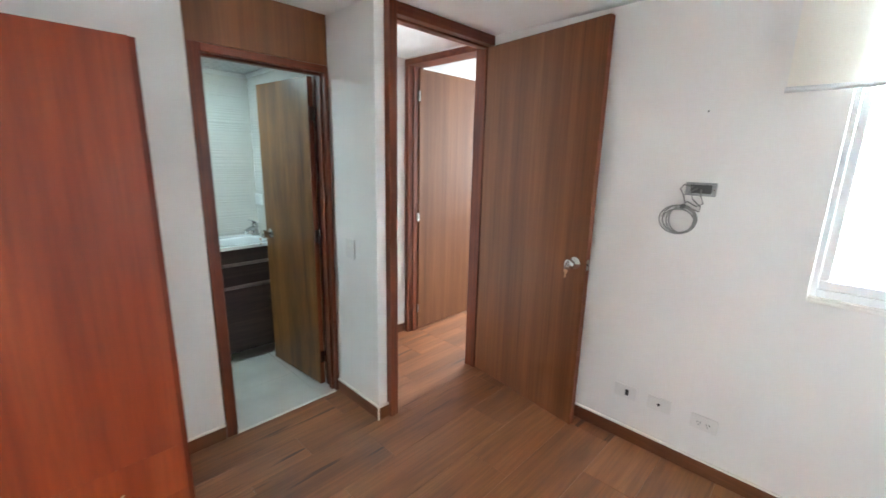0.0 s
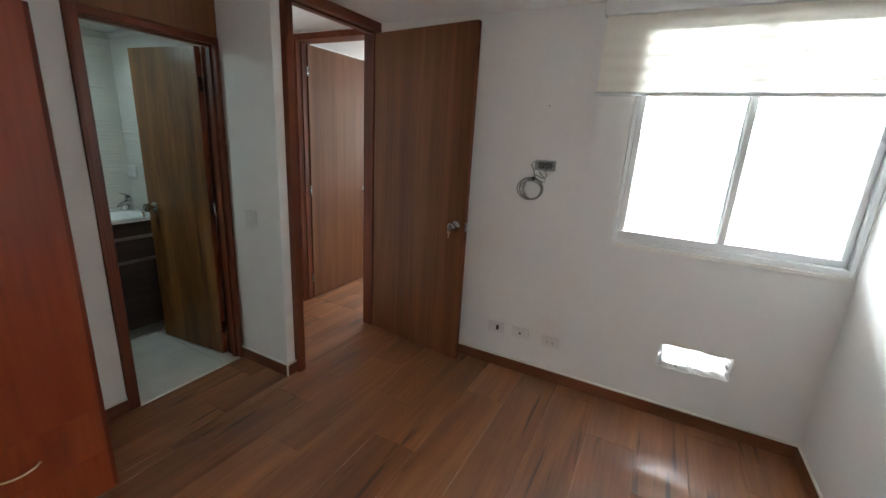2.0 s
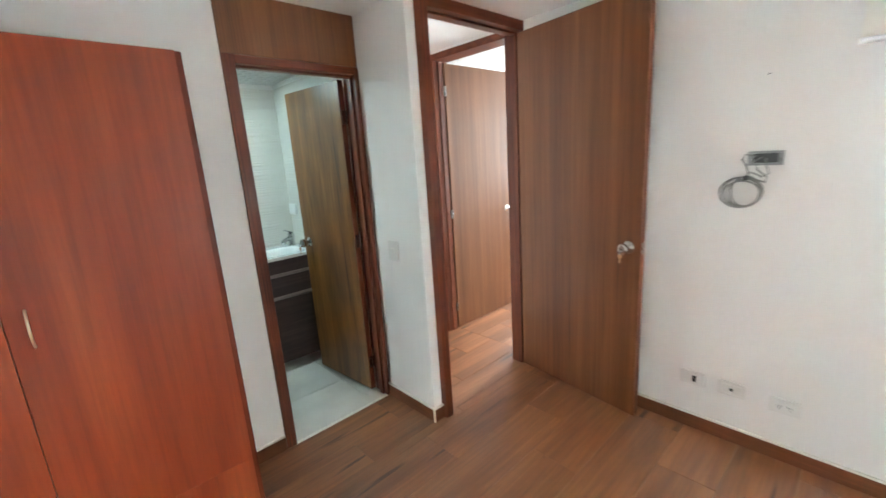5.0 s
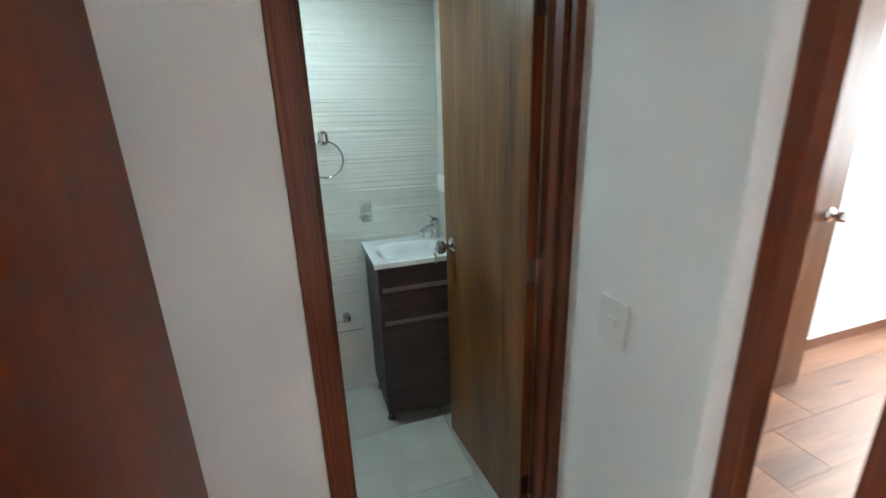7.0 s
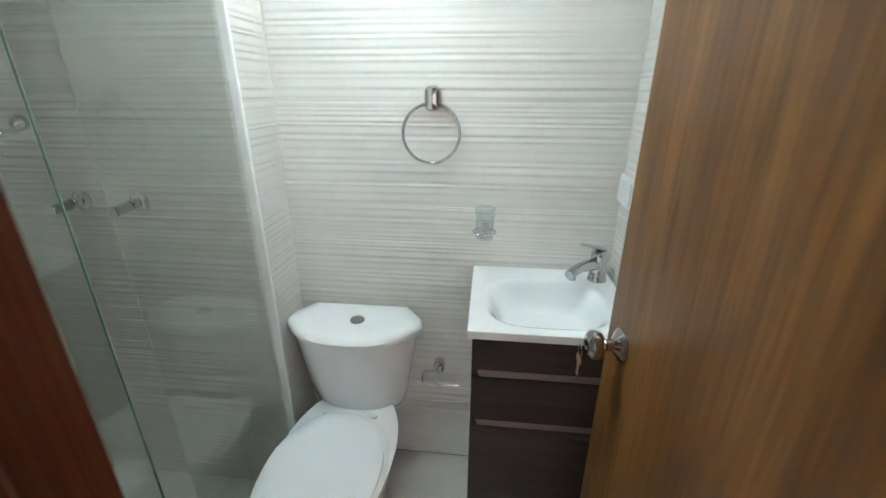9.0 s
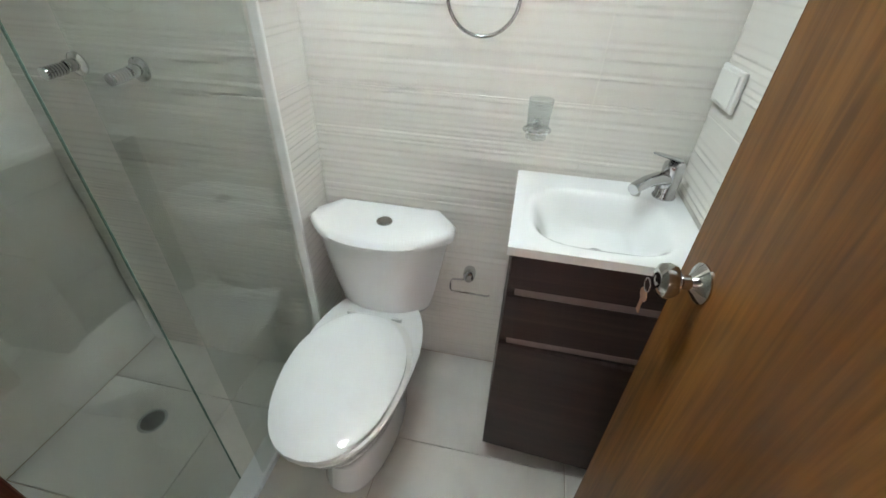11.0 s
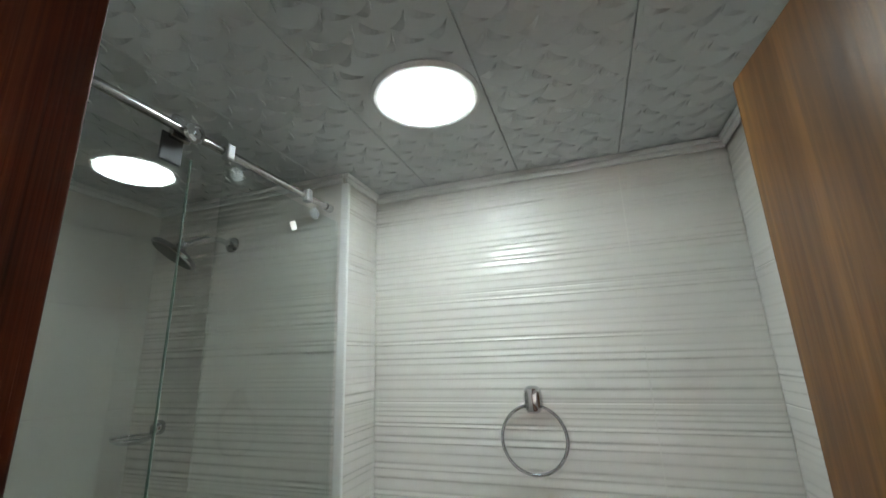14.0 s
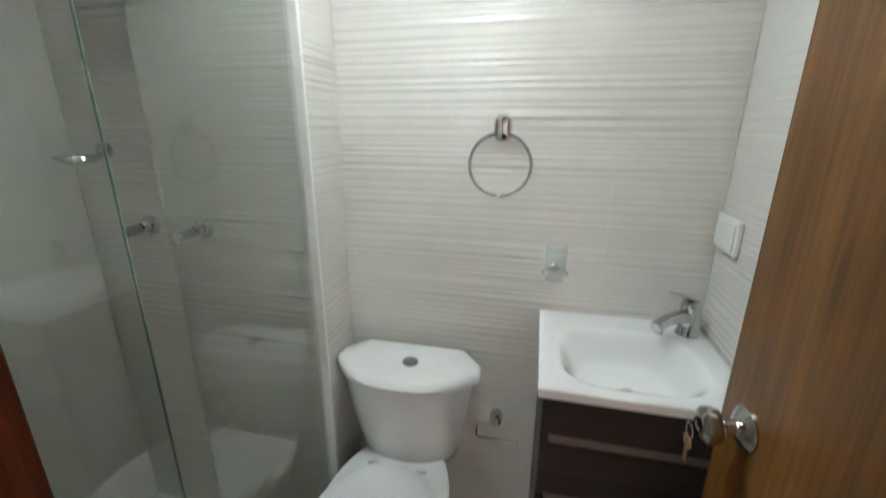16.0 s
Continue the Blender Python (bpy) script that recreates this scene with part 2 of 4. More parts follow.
M_FROST = frosted("frosted_glass")
M_LED = glow("led_panel", (0.67, 1.0, 1.12), 46.0)
M_GRIP = surface("grey_grip_profile", (0.22, 0.18, 0.175), 0.4, 0.5, vary=0.06)
M_OUT = glow("overcast_daylight", (0.82, 0.95, 1.05), 4.5)

# ---- builders ----


def bm_new():
    return bmesh.new()


def box(bm, x0, x1, y0, y1, z0, z1, bevel=0.0, seg=1):
    vs = [bm.verts.new((x, y, z)) for x in (x0, x1) for y in (y0, y1) for z in (z0, z1)]
    fs = [bm.faces.new([vs[i] for i in q]) for q in ((0, 1, 3, 2), (4, 6, 7, 5), (0, 4, 5, 1), (2, 3, 7, 6), (0, 2, 6, 4), (1, 5, 7, 3))]
    if bevel:
        es = list({e for f in fs for e in f.edges})
        bmesh.ops.bevel(bm, geom=es, offset=bevel, segments=seg, affect="EDGES", profile=0.5)
    return bm


def loft(bm, rings, closed=True, cap=True):
    made = [[bm.verts.new(p) for p in r] for r in rings]
    n = len(made[0])
    for a, b in zip(made, made[1:]):
        for i in range(n if closed else n - 1):
            j = (i + 1) % n
            bm.faces.new((a[i], a[j], b[j], b[i]))
    if cap:
        bm.faces.new(list(reversed(made[0])))
        bm.faces.new(made[-1])
    return bm


def lathe(bm, profile, m=Matrix(), seg=24):
    """Turns (radius, height) pairs about the z axis of the pose m."""
    rings = [[m @ Vector((max(r, 1e-4) * math.cos(2 * math.pi * i / seg), max(r, 1e-4) * math.sin(2 * math.pi * i / seg), h)) for i in range(seg)] for r, h in profile]
    return loft(bm, rings)


def tube(bm, points, radius, seg=10, closed=False):
    pts = [Vector(p) for p in points]
    rings = []
    n = len(pts)
    up = Vector((0.13, 0.21, 0.97)).normalized()
    for i, p in enumerate(pts):
        a = pts[(i - 1) % n] if closed or i else p
        b = pts[(i + 1) % n] if closed or i < n - 1 else p
        d = (b - a).normalized()
        u = d.cross(up)
        if u.length < 0.05:
            u = d.cross(Vector((1, 0, 0)))
        u.normalize()
        v = d.cross(u)
        rings.append([p + radius * (math.cos(2 * math.pi * k / seg) * u + math.sin(2 * math.pi * k / seg) * v) for k in range(seg)])
    if closed:
        rings.append(rings[0])
        made = [[bm.verts.new(q) for q in r] for r in rings[:-1]]
        for i in range(n):
            a, b = made[i], made[(i + 1) % n]
            for k in range(seg):
                j = (k + 1) % seg
                bm.faces.new((a[k], a[j], b[j], b[k]))
        return bm
    return loft(bm, rings)


def mesh_of(name, bm, material, smooth=False):
    bmesh.ops.recalc_face_normals(bm, faces=bm.faces[:])
    me = bpy.data.meshes.new(name)
    bm.to_mesh(me)
    bm.free()
    me.materials.append(material)
    if smooth:
        for p in me.polygons:
            p.use_smooth = True
        me.set_sharp_from_angle(angle=radians(40))
    return me


def part(name, bm, material, parent, label="", local=False, smooth=False):
    """Links a bmesh as one mesh under a thing; local: its points are already in the thing's own axes."""
    if parent is not None and not local:
        bm.transform(world_of(parent).inverted())
    ob = new(name, mesh_of(name, bm, material, smooth))
    ob.parent = parent
    return tagged(ob, label)


def world_of(ob):
    m = ob.matrix_basis.copy()
    while ob.parent:
        ob = ob.parent
        m = ob.matrix_basis @ m
    return m


def thing(name, m, label, category, group="", kind=""):
    ob = new(name)
    ob.empty_display_size = 0.05
    ob.matrix_basis = m
    return tagged(ob, label, category, group, kind)


def solid(name, bm, material, label, category="", kind="structure", smooth=False):
    ob = new(name, mesh_of(name, bm, material, smooth))
    return tagged(ob, label, category, "", kind)


def along(p, d):
    """A pose at p whose z axis points along d."""
    return Matrix.Translation(p) @ Vector(d).to_track_quat("Z", "Y").to_matrix().to_4x4()


# ---- plan ----
CEIL, BCEIL = 2.215, 2.06
SOUTH, WEST, EAST, NORTH = 1.28, 0.70, 3.955, 4.43
NICHE, SHOWER_N, PIL, BW, BE, BS = 5.63, 5.43, 2.045, 1.262, 3.115, 4.53
DOOR_Y = 3.965
ROWS_Z = [0.0, 0.107, 0.424, 0.741, 1.058, 1.375, 1.691, 2.05]

# ---- structure ----
solid("floor_slab", box(box(bm_new(), 0.5, 4.12, 1.0, 5.9, -0.2, -0.009), 4.1205, 7.1, 2.78, 5.9, -0.2, -0.009), M_GROUT, "brown cement bed under the floor tiles", "floor")
floor = thing("floor", Matrix(), "wood-look brown ceramic plank tile floor", "floor", kind="structure")

wb = bm_new()
box(wb, EAST, 4.12, SOUTH - 0.12, 1.286, 0, CEIL)
box(wb, EAST, 4.12, 2.332, 3.9645, 0, CEIL)
box(wb, EAST, 4.12, 1.286, 2.332, 2.09, CEIL)
wall_east = solid("wall_east", wb, M_WALL, "white painted bedroom wall with a window", "wall")


def broken_wall():
    """The wall below the window, with a ragged hole through it."""
    bm = bm_new()
    outer = [bm.verts.new((EAST, y, z)) for y, z in ((1.286, 0), (2.332, 0), (2.332, 0.974), (1.286, 0.974))]
    rnd = random.Random(5)
    ring = []
    corners = [(1.638, 0.320), (1.980, 0.308), (1.988, 0.448), (1.643, 0.460)]
    for (ya, za), (yb, zb) in zip(corners, corners[1:] + corners[:1]):
        n = 9 if abs(yb - ya) > 0.2 else 5
        for i in range(n):
            k = i / n
            ring.append((ya + (yb - ya) * k + rnd.uniform(-0.006, 0.006), za + (zb - za) * k + rnd.uniform(-0.006, 0.006)))
    inner = [bm.verts.new((EAST, y, z)) for y, z in ring]
    for loop in (outer, inner):
        for a, b in zip(loop, loop[1:] + loop[:1]):
            bm.edges.new((a, b))
    bmesh.ops.triangle_fill(bm, use_beauty=True, edges=bm.edges[:])
    ext = bmesh.ops.extrude_face_region(bm, geom=bm.faces[:])
    bmesh.ops.translate(bm, verts=[v for v in ext["geom"] if isinstance(v, bmesh.types.BMVert)], vec=(0.165, 0, 0))
    return bm, ring


bw, hole_ring = broken_wall()
solid("wall_east_parapet", bw, M_WALL, "white painted wall below the window with a ragged hole", "wall")


def hole_lining():
    """Broken plaster and mortar on the inside of the hole."""
    bm = bm_new()
    rnd = random.Random(8)
    cy = sum(p[0] for p in hole_ring) / len(hole_ring)
    cz = sum(p[1] for p in hole_ring) / len(hole_ring)
    rings = []
    for k, x in enumerate((3.956, 3.98, 4.01, 4.05, 4.09, 4.119)):
        rg = []
        for y, z in hole_ring:
            s = 0.004 + (0.0 if k in (0, 5) else rnd.uniform(0.0, 0.012)) + (0.012 if z < cz and 0 < k < 5 else 0)
            rg.append((x, y + (s if y < cy else -s), z + (s if z < cz else -s)))
        rings.append(rg)
    made = [[bm.verts.new(p) for p in r] for r in rings]
    n = len(hole_ring)
    for a, b in zip(made, made[1:]):
        for i in range(n):
            bm.faces.new((a[i], a[(i + 1) % n], b[(i + 1) % n], b[i]))
    for _ in range(26):
        y, z, s = rnd.uniform(1.65, 1.97), 0.328, rnd.uniform(0.006, 0.016)
        bmesh.ops.create_icosphere(bm, subdivisions=1, radius=s, matrix=pose(rnd.uniform(3.975, 4.1), y, z, rnd.uniform(0, 90), 0, rnd.uniform(0, 90)))
    return bm


solid("wall_hole_lining", hole_lining(), M_PLASTER, "broken white plaster and rubble inside the hole", "wall")

solid("wall_south", box(bm_new(), WEST - 0.12, EAST - 0.0005, SOUTH - 0.12, SOUTH, 0, CEIL), M_WALL, "plain white painted bedroom wall", "wall")
solid("wall_west", box(bm_new(), WEST - 0.12, WEST, SOUTH, 4.53, 0, CEIL), M_WALL, "plain white painted bedroom wall", "wall")
solid("wall_north", box(bm_new(), WEST, 2.398, NORTH, BS - 0.001, 0, CEIL), M_WALL, "white painted wall beside the bathroom door", "wall")
solid("wall_return", box(bm_new(), 3.084, 3.144, 4.0, BS, 0, CEIL, 0.004, 2), M_WALL, "white painted wall end between two doors", "wall")
wb = bm_new()
box(wb, BE, 3.20, BS + 0.0005, 5.75, 0, CEIL)
box(wb, 3.146, 3.20, 4.102, BS, 0, CEIL)
solid("wall_hall_west", wb, M_WALL, "white painted partition between bathroom and hall", "wall")
solid("wall_hall_north", box(bm_new(), 3.2, 4.0, 4.86, 4.96, 0, CEIL), M_WALL, "white painted hall wall", "wall")
wb = bm_new()
box(wb, 4.0, 4.12, 3.966, 4.045, 0, CEIL)
box(wb, 4.0, 4.12, 4.848, 5.12, 0, CEIL)
solid("wall_hall_east", wb, M_WALL, "white painted hall wall around an open door", "wall")
wb = bm_new()
box(wb, 4.12, 7.02, 5.0, 5.12, 0, CEIL)
solid("wall_far_room_north", wb, M_WALL, "bright white wall of the far room", "wall")
solid("wall_far_room_south", box(bm_new(), 4.12, 7.02, 2.78, 2.9, 0, CEIL), M_WALL, "plain white wall of the far room", "wall")
# out of view; the opening is assumed, to let the fill lamp in
wb = bm_new()
box(wb, 6.9, 7.02, 2.9, 4.10, 0, CEIL)
box(wb, 6.9, 7.02, 4.82, 5.0, 0, CEIL)
box(wb, 6.9, 7.02, 4.10, 4.82, 0, 0.85)
box(wb, 6.9, 7.02, 4.10, 4.82, 2.08, CEIL)
solid("wall_far_room_east", wb, M_WALL, "unseen white wall of the far room with an assumed window opening", "wall")
solid("ceiling", box(bm_new(), WEST - 0.12, 7.02, SOUTH - 0.12, 5.87, CEIL, CEIL + 0.15), M_CEIL, "rough white painted ceiling", "ceiling")
wb = bm_new()
box(wb, BW - 0.1, PIL - 0.006, SHOWER_N + 0.008, 5.75, 0, CEIL)
box(wb, PIL - 0.006, BE, NICHE + 0.008, 5.75, 0, CEIL)
wall_bn = solid("wall_bath_north", wb, M_BATHGROUT, "bathroom wall with glossy cream wave-relief tiles", "wall")
wall_bw = solid("wall_bath_west", box(bm_new(), BW - 0.1, BW - 0.008, BS, SHOWER_N + 0.008, 0, CEIL), M_BATHGROUT, "shower wall with plain cream tiles", "wall")
wall_be = solid("wall_bath_east", box(bm_new(), BE - 0.004, BE - 0.0005, BS, NICHE + 0.006, 0, BCEIL + 0.1), M_BATHGROUT, "bathroom wall with cream wave tiles", "wall")
wall_bs = solid("wall_bath_south", box(bm_new(), BW, 2.396, BS, BS + 0.004, 0, BCEIL + 0.1), M_BATHGROUT, "bathroom wall with plain cream tiles beside the door", "wall")
solid("backdrop", box(bm_new(), 16, 16.1, -20, 25, -8, 16), M_OUT, "plain white overcast daylight outside", "backdrop")

# ---- skirting ----


def skirting(name, x0, x1, y0, y1, mat):
    ob = solid(name, box(bm_new(), x0, x1, y0, y1, 0, 0.073), mat, "brown wood-look tile skirting with a white caulk line", "baseboard")
    part("caulk_line", box(bm_new(), x0 - 0.0012, x1 + 0.0002, y0 - 0.0012, y1 + 0.0002, 0.0732, 0.084, 0.001), M_CAULK, ob, "white caulk line")
    return ob


skirting("baseboard_east", EAST - 0.010, EAST - 0.0005, SOUTH, 3.962, M_SKIRT_Y)
skirting("baseboard_south", WEST, EAST - 0.011, SOUTH + 0.0005, SOUTH + 0.010, M_SKIRT)
skirting("baseboard_north", 2.1425, 2.397, 4.42, 4.4295, M_SKIRT)
skirting("baseboard_return", 3.074, 3.0835, 3.999, 4.428, M_SKIRT_Y)
skirting("baseboard_wall_end", 3.080, 3.146, 3.989, 3.9985, M_SKIRT)
solid("trim_corner", box(bm_new(), 3.0725, 3.0795, 3.9875, 3.9985, 0, 0.074), M_CAULK, "white plastic corner bead on the skirting", "trim")
skirting("baseboard_far_room", 4.9, 6.9, 4.99, 4.9995, M_SKIRT)
skirting("baseboard_hall", 3.2, 3.99, 4.85, 4.8595, M_SKIRT)

# ---- doors ----


def knob(parent, x, y, z, side, keys=False):
    """A round chrome lock knob on a leaf face at local y, pointing to side (-1 or 1) along y."""
    m = along((x, y, z), (0, side, 0))
    bm = lathe(bm_new(), [(0.033, 0), (0.033, 0.003), (0.027, 0.008), (0.018, 0.013), (0.012, 0.018), (0.0115, 0.030), (0.016, 0.034), (0.025, 0.040), (0.0285, 0.050), (0.027, 0.060), (0.019, 0.066), (0.009, 0.067), (0.008, 0.0665)], m, 28)
    k = part("knob", bm, M_KNOB, parent, "polished steel round door knob", True, True)
    if keys:
        bm = bm_new()
        kx, ky = x, y + side * 0.069
        tube(bm, [(kx + 0.011 * math.cos(a), ky + side * 0.008, z - 0.012 + 0.011 * math.sin(a)) for a in [i * math.pi / 8 for i in range(16)]], 0.0012, 6, True)
        part("key_ring", bm, M_CHROME, k, "thin steel key ring", True, True)
        bm = bm_new()
        for dx, tilt in ((-0.004, -6), (0.004, 9)):
            mm = pose(kx + dx, ky + side * 0.008, z - 0.022, 0, tilt, 0)
            b2 = bm_new()
            lathe(b2, [(0.010, -0.001), (0.0105, 0), (0.010, 0.001)], along((0, 0, -0.010), (0, 1, 0)), 12)
            box(b2, -0.0035, 0.0035, -0.0009, 0.0009, -0.046, -0.018)
            b2.transform(mm)
            tmp = bpy.data.meshes.new("tmp")
            b2.to_mesh(tmp)
            b2.free()
            bm.from_mesh(tmp)
            bpy.data.meshes.remove(tmp)
        part("key", bm, M_KEY, k, "copper-coloured keys", True)
    return k


def hinge(parent, x, y, z):
    """A butt hinge: two leaves and a knuckle in five rings."""
    bm = bm_new()
    box(bm, x + 0.001, x + 0.016, y + 0.0030, y + 0.0045, z - 0.036, z + 0.036, 0.0006)
    box(bm, x - 0.016, x - 0.001, y + 0.0030, y + 0.0045, z - 0.036, z + 0.036, 0.0006)
    h = part("hinge", bm, M_HINGE, parent, "steel butt hinge", True)
    bm = bm_new()
    for i in range(5):
        a, b = z - 0.038 + i * 0.0154, z - 0.038 + i * 0.0154 + 0.0146
        lathe(bm, [(0.0045, a), (0.0052, a + 0.001), (0.0052, b - 0.001), (0.0045, b)], pose(x, y + 0.001, 0), 10)
    part("knuckle", bm, M_KNOB, h, "bright steel knuckle", True, True)
    return h


def edge_hinge(parent, x, z):
    """A hinge screwed to the end of an open leaf: plate, screws and knuckle."""
    bm = box(bm_new(), x - 0.0034, x - 0.0019, 0.003, 0.031, z - 0.040, z + 0.040, 0.0005)
    h = part("hinge", bm, M_STEEL, parent, "steel butt hinge", True)
    for dz in (-0.026, 0.026):
        part("screw", lathe(bm_new(), [(0.0042, 0), (0.0038, 0.0012), (0.0015, 0.0012)], along((x - 0.0034, 0.020, z + dz), (-1, 0, 0)), 10), M_KNOB, h, "bright screw head", True, True)
    bm = bm_new()
    for i in range(5):
        a, b = z - 0.040 + i * 0.0162, z - 0.040 + i * 0.0162 + 0.0152
        lathe(bm, [(0.0045, a), (0.0055, a + 0.001), (0.0055, b - 0.001), (0.0045, b)], pose(x - 0.006, -0.003, 0), 10)
    part("knuckle", bm, M_KNOB, h, "bright steel knuckle", True, True)
    return h


def door_leaf(name, m, width, z0, z1, mat, label, side, keys, hinge_y, start=0.003):
    """A flush leaf; its local x runs from the hinge, y is its thickness (0 to 0.036)."""
    ob = thing(name, m, label, "door", kind="structure")
    part("leaf", box(bm_new(), start, width, 0, 0.036, z0, z1, 0.0015), mat, ob, "", True)
    part("edge_band", box(bm_new(), width + 0.0002, width + 0.002, 0.001, 0.035, z0 + 0.001, z1 - 0.001), M_FRAME, ob, "darker edge banding", True)
    knob(ob, width - 0.063, 0.0 if side < 0 else 0.036, 0.955, side, keys)
    knob(ob, width - 0.063, 0.036 if side < 0 else 0.0, 0.955, -side)
    part("latch_plate", box(bm_new(), width + 0.0022, width + 0.0036, 0.007, 0.029, 0.925, 0.985), M_STEEL, ob, "steel latch plate", True)
    bm = bm_new()
    lathe(bm, [(0.007, 0), (0.007, 0.007), (0.004, 0.010)], along((width + 0.0034, 0.018, 0.955), (1, 0, 0)), 12)
    part("latch_bolt", bm, M_CHROME, ob, "", True, True)
    for z in (0.2, 1.0, z1 - 0.2):
        if start > 0.01:
            edge_hinge(ob, start, z)
        else:
            hinge(ob, start - 0.007, hinge_y, z)
    if start > 0.01:
        part("edge_band", box(bm_new(), start - 0.0018, start - 0.0002, 0.001, 0.035, z0 + 0.001, z1 - 0.001), M_FRAME, ob, "darker edge banding", True)
    return ob


def frame_x(name, x0, x1, w, y0, y1, z1, top, label, stop_y=None):
    """A timber frame around an opening x0..x1 in a wall along x; w: casing width, top: its upper edge."""
    ob = thing(name, pose(x0, y0, 0), label, "door frame", kind="structure")
    part("jamb", box(bm_new(), x0 - w[0], x0, y0, y1, 0, top, 0.001, 2), M_FRAME, ob)
    part("jamb", box(bm_new(), x1, x1 + w[1], y0, y1, 0, top, 0.004, 2), M_FRAME, ob)
    part("head", box(bm_new(), x0 + 0.0005, x1 - 0.0005, y0 + 0.001, y1 - 0.001, z1, top - 0.001, 0.003, 2), M_FRAME_X, ob)
    if stop_y:
        part("stop", box(bm_new(), x0, x0 + 0.012, stop_y[0], stop_y[1], 0, z1, 0.002), M_FRAME, ob)
        part("stop", box(bm_new(), x1 - 0.012, x1, stop_y[0], stop_y[1], 0, z1, 0.002), M_FRAME, ob)
        part("stop", box(bm_new(), x0 + 0.013, x1 - 0.013, stop_y[0], stop_y[1], z1 - 0.012, z1 - 0.0003, 0.002), M_FRAME_X, ob)
    return ob


# bathroom door with a panel up to the ceiling
bath_frame = frame_x("door_frame_bath", 2.453, 3.0585, (0.053, 0.0245), 4.422, 4.548, 1.925, 1.962, "brown timber frame of the bathroom door", (4.455, 4.492))
part("overpanel", box(bm_new(), 2.400, 3.080, 4.424, 4.524, 1.963, CEIL - 0.001, 0.001), M_DOOR, bath_frame, "brown veneer panel up to the ceiling")
part("strike_plate", box(bm_new(), 2.4531, 2.4540, 4.50, 4.525, 0.91, 1.0), M_STEEL, bath_frame, "steel strike plate")
bath_angle = math.degrees(math.atan2(5.121 - 4.515, 2.966 - 3.022))
door_leaf("door_bath", pose(3.0575, 4.518, 0, 0, 0, bath_angle), 0.608, 0.012, 1.918, M_BDOOR, "open brown veneer bathroom door with keys in its knob", 1, True, 0.036, 0.034)

# bedroom door
bed_frame = frame_x("door_frame_bedroom", 3.195, 3.975, (0.049, 0.015), DOOR_Y, 4.098, 2.158, CEIL - 0.001, "brown timber frame of the bedroom door", (4.01, 4.05))
part("rebate", box(bm_new(), 3.938, 3.9745, 4.0125, 4.0975, 0, 2.157, 0.002), M_FRAME, bed_frame)
bed_angle = math.degrees(math.atan2(3.195 - 3.958, 3.826 - 3.935))
door_leaf("door_bedroom", pose(3.935, 3.958, 0, 0, 0, bed_angle), 0.768, 0.010, 2.152, M_DOOR, "open brown veneer bedroom door beside a white wall", -1, True, 0.036, -0.047)

# door of the far room, opened away from the hall
far_frame = thing("door_frame_far_room", pose(4.0, 4.8, 0), "brown timber frame of the hall door", "door frame", kind="structure")
part("jamb", box(bm_new(), 3.985, 4.135, 4.80, 4.846, 0, 2.205, 0.004, 2), M_FRAME, far_frame)
part("jamb", box(bm_new(), 3.985, 4.135, 4.047, 4.085, 0, 2.205, 0.004, 2), M_FRAME, far_frame)
part("head", box(bm_new(), 3.986, 4.134, 4.0855, 4.7995, 2.160, 2.204, 0.003, 2), M_FRAME_X, far_frame)
part("stop", box(bm_new(), 4.03, 4.07, 4.788, 4.7998, 0, 2.16, 0.002), M_FRAME, far_frame)
part("stop", box(bm_new(), 4.03, 4.07, 4.0852, 4.097, 0, 2.16, 0.002), M_FRAME, far_frame)
door_leaf("door_far_room", pose(4.088, 4.786, 0, 0, 0, -0.4), 0.772, 0.012, 2.150, M_DOOR, "open brown veneer door of the far room", -1, False, -0.004)
wb = bm_new()
box(wb, 3.986, 4.134, 4.047, 4.846, 2.2055, CEIL - 0.0005)
solid("wall_hall_lintel", wb, M_WALL, "white wall strip above the hall door", "wall")
solid("threshold", box(bm_new(), 2.4535, 3.058, 4.424, 4.436, -0.008, 0.004, 0.001), M_CAULK, "pale grout strip at the bathroom threshold", "trim")

# ---- window and blind ----
win = thing("window_1", pose(3.99, 1.80, 0.976), "sliding two-pane aluminium window, bright daylight behind", "window", kind="structure")
y0, y1, z0, z1 = 1.288, 2.330, 0.976, 2.088
part("window_sill", box(box(bm_new(), EAST - 0.010, 4.115, y0, y1, z0 - 0.001, z0 + 0.010, 0.002), EAST - 0.010, EAST - 0.0006, y0, y1, z0 - 0.014, z0 - 0.0012, 0.002), M_CAULK, win, "white painted sill")
for a in ((y0, y0 + 0.022, z0 + 0.011, z1), (y1 - 0.022, y1, z0 + 0.011, z1), (y0 + 0.0225, y1 - 0.0225, z0 + 0.011, z0 + 0.041), (y0 + 0.0225, y1 - 0.0225, z1 - 0.03, z1)):
    part("window_frame", box(bm_new(), 3.962, 4.03, *a, 0.002), M_ALU, win)
for sx, ya, yb in ((3.970, 1.800, 2.3075), (3.997, 1.3105, 1.842)):
    sash = part("sash", box(bm_new(), sx, sx + 0.022, ya, yb, z0 + 0.042, z0 + 0.078, 0.002), M_ALU, win, "aluminium sliding sash")
    part("stile", box(bm_new(), sx, sx + 0.022, ya, ya + 0.030, z0 + 0.0785, z1 - 0.031, 0.002), M_ALU, sash)
    part("stile", box(bm_new(), sx, sx + 0.022, yb - 0.030, yb, z0 + 0.0785, z1 - 0.031, 0.002), M_ALU, sash)
    pane = part("pane", box(bm_new(), sx + 0.009, sx + 0.013, ya + 0.031, yb - 0.031, z0 + 0.079, z1 - 0.032), M_PANE, sash, "clear glass pane")
    pane.visible_shadow = False

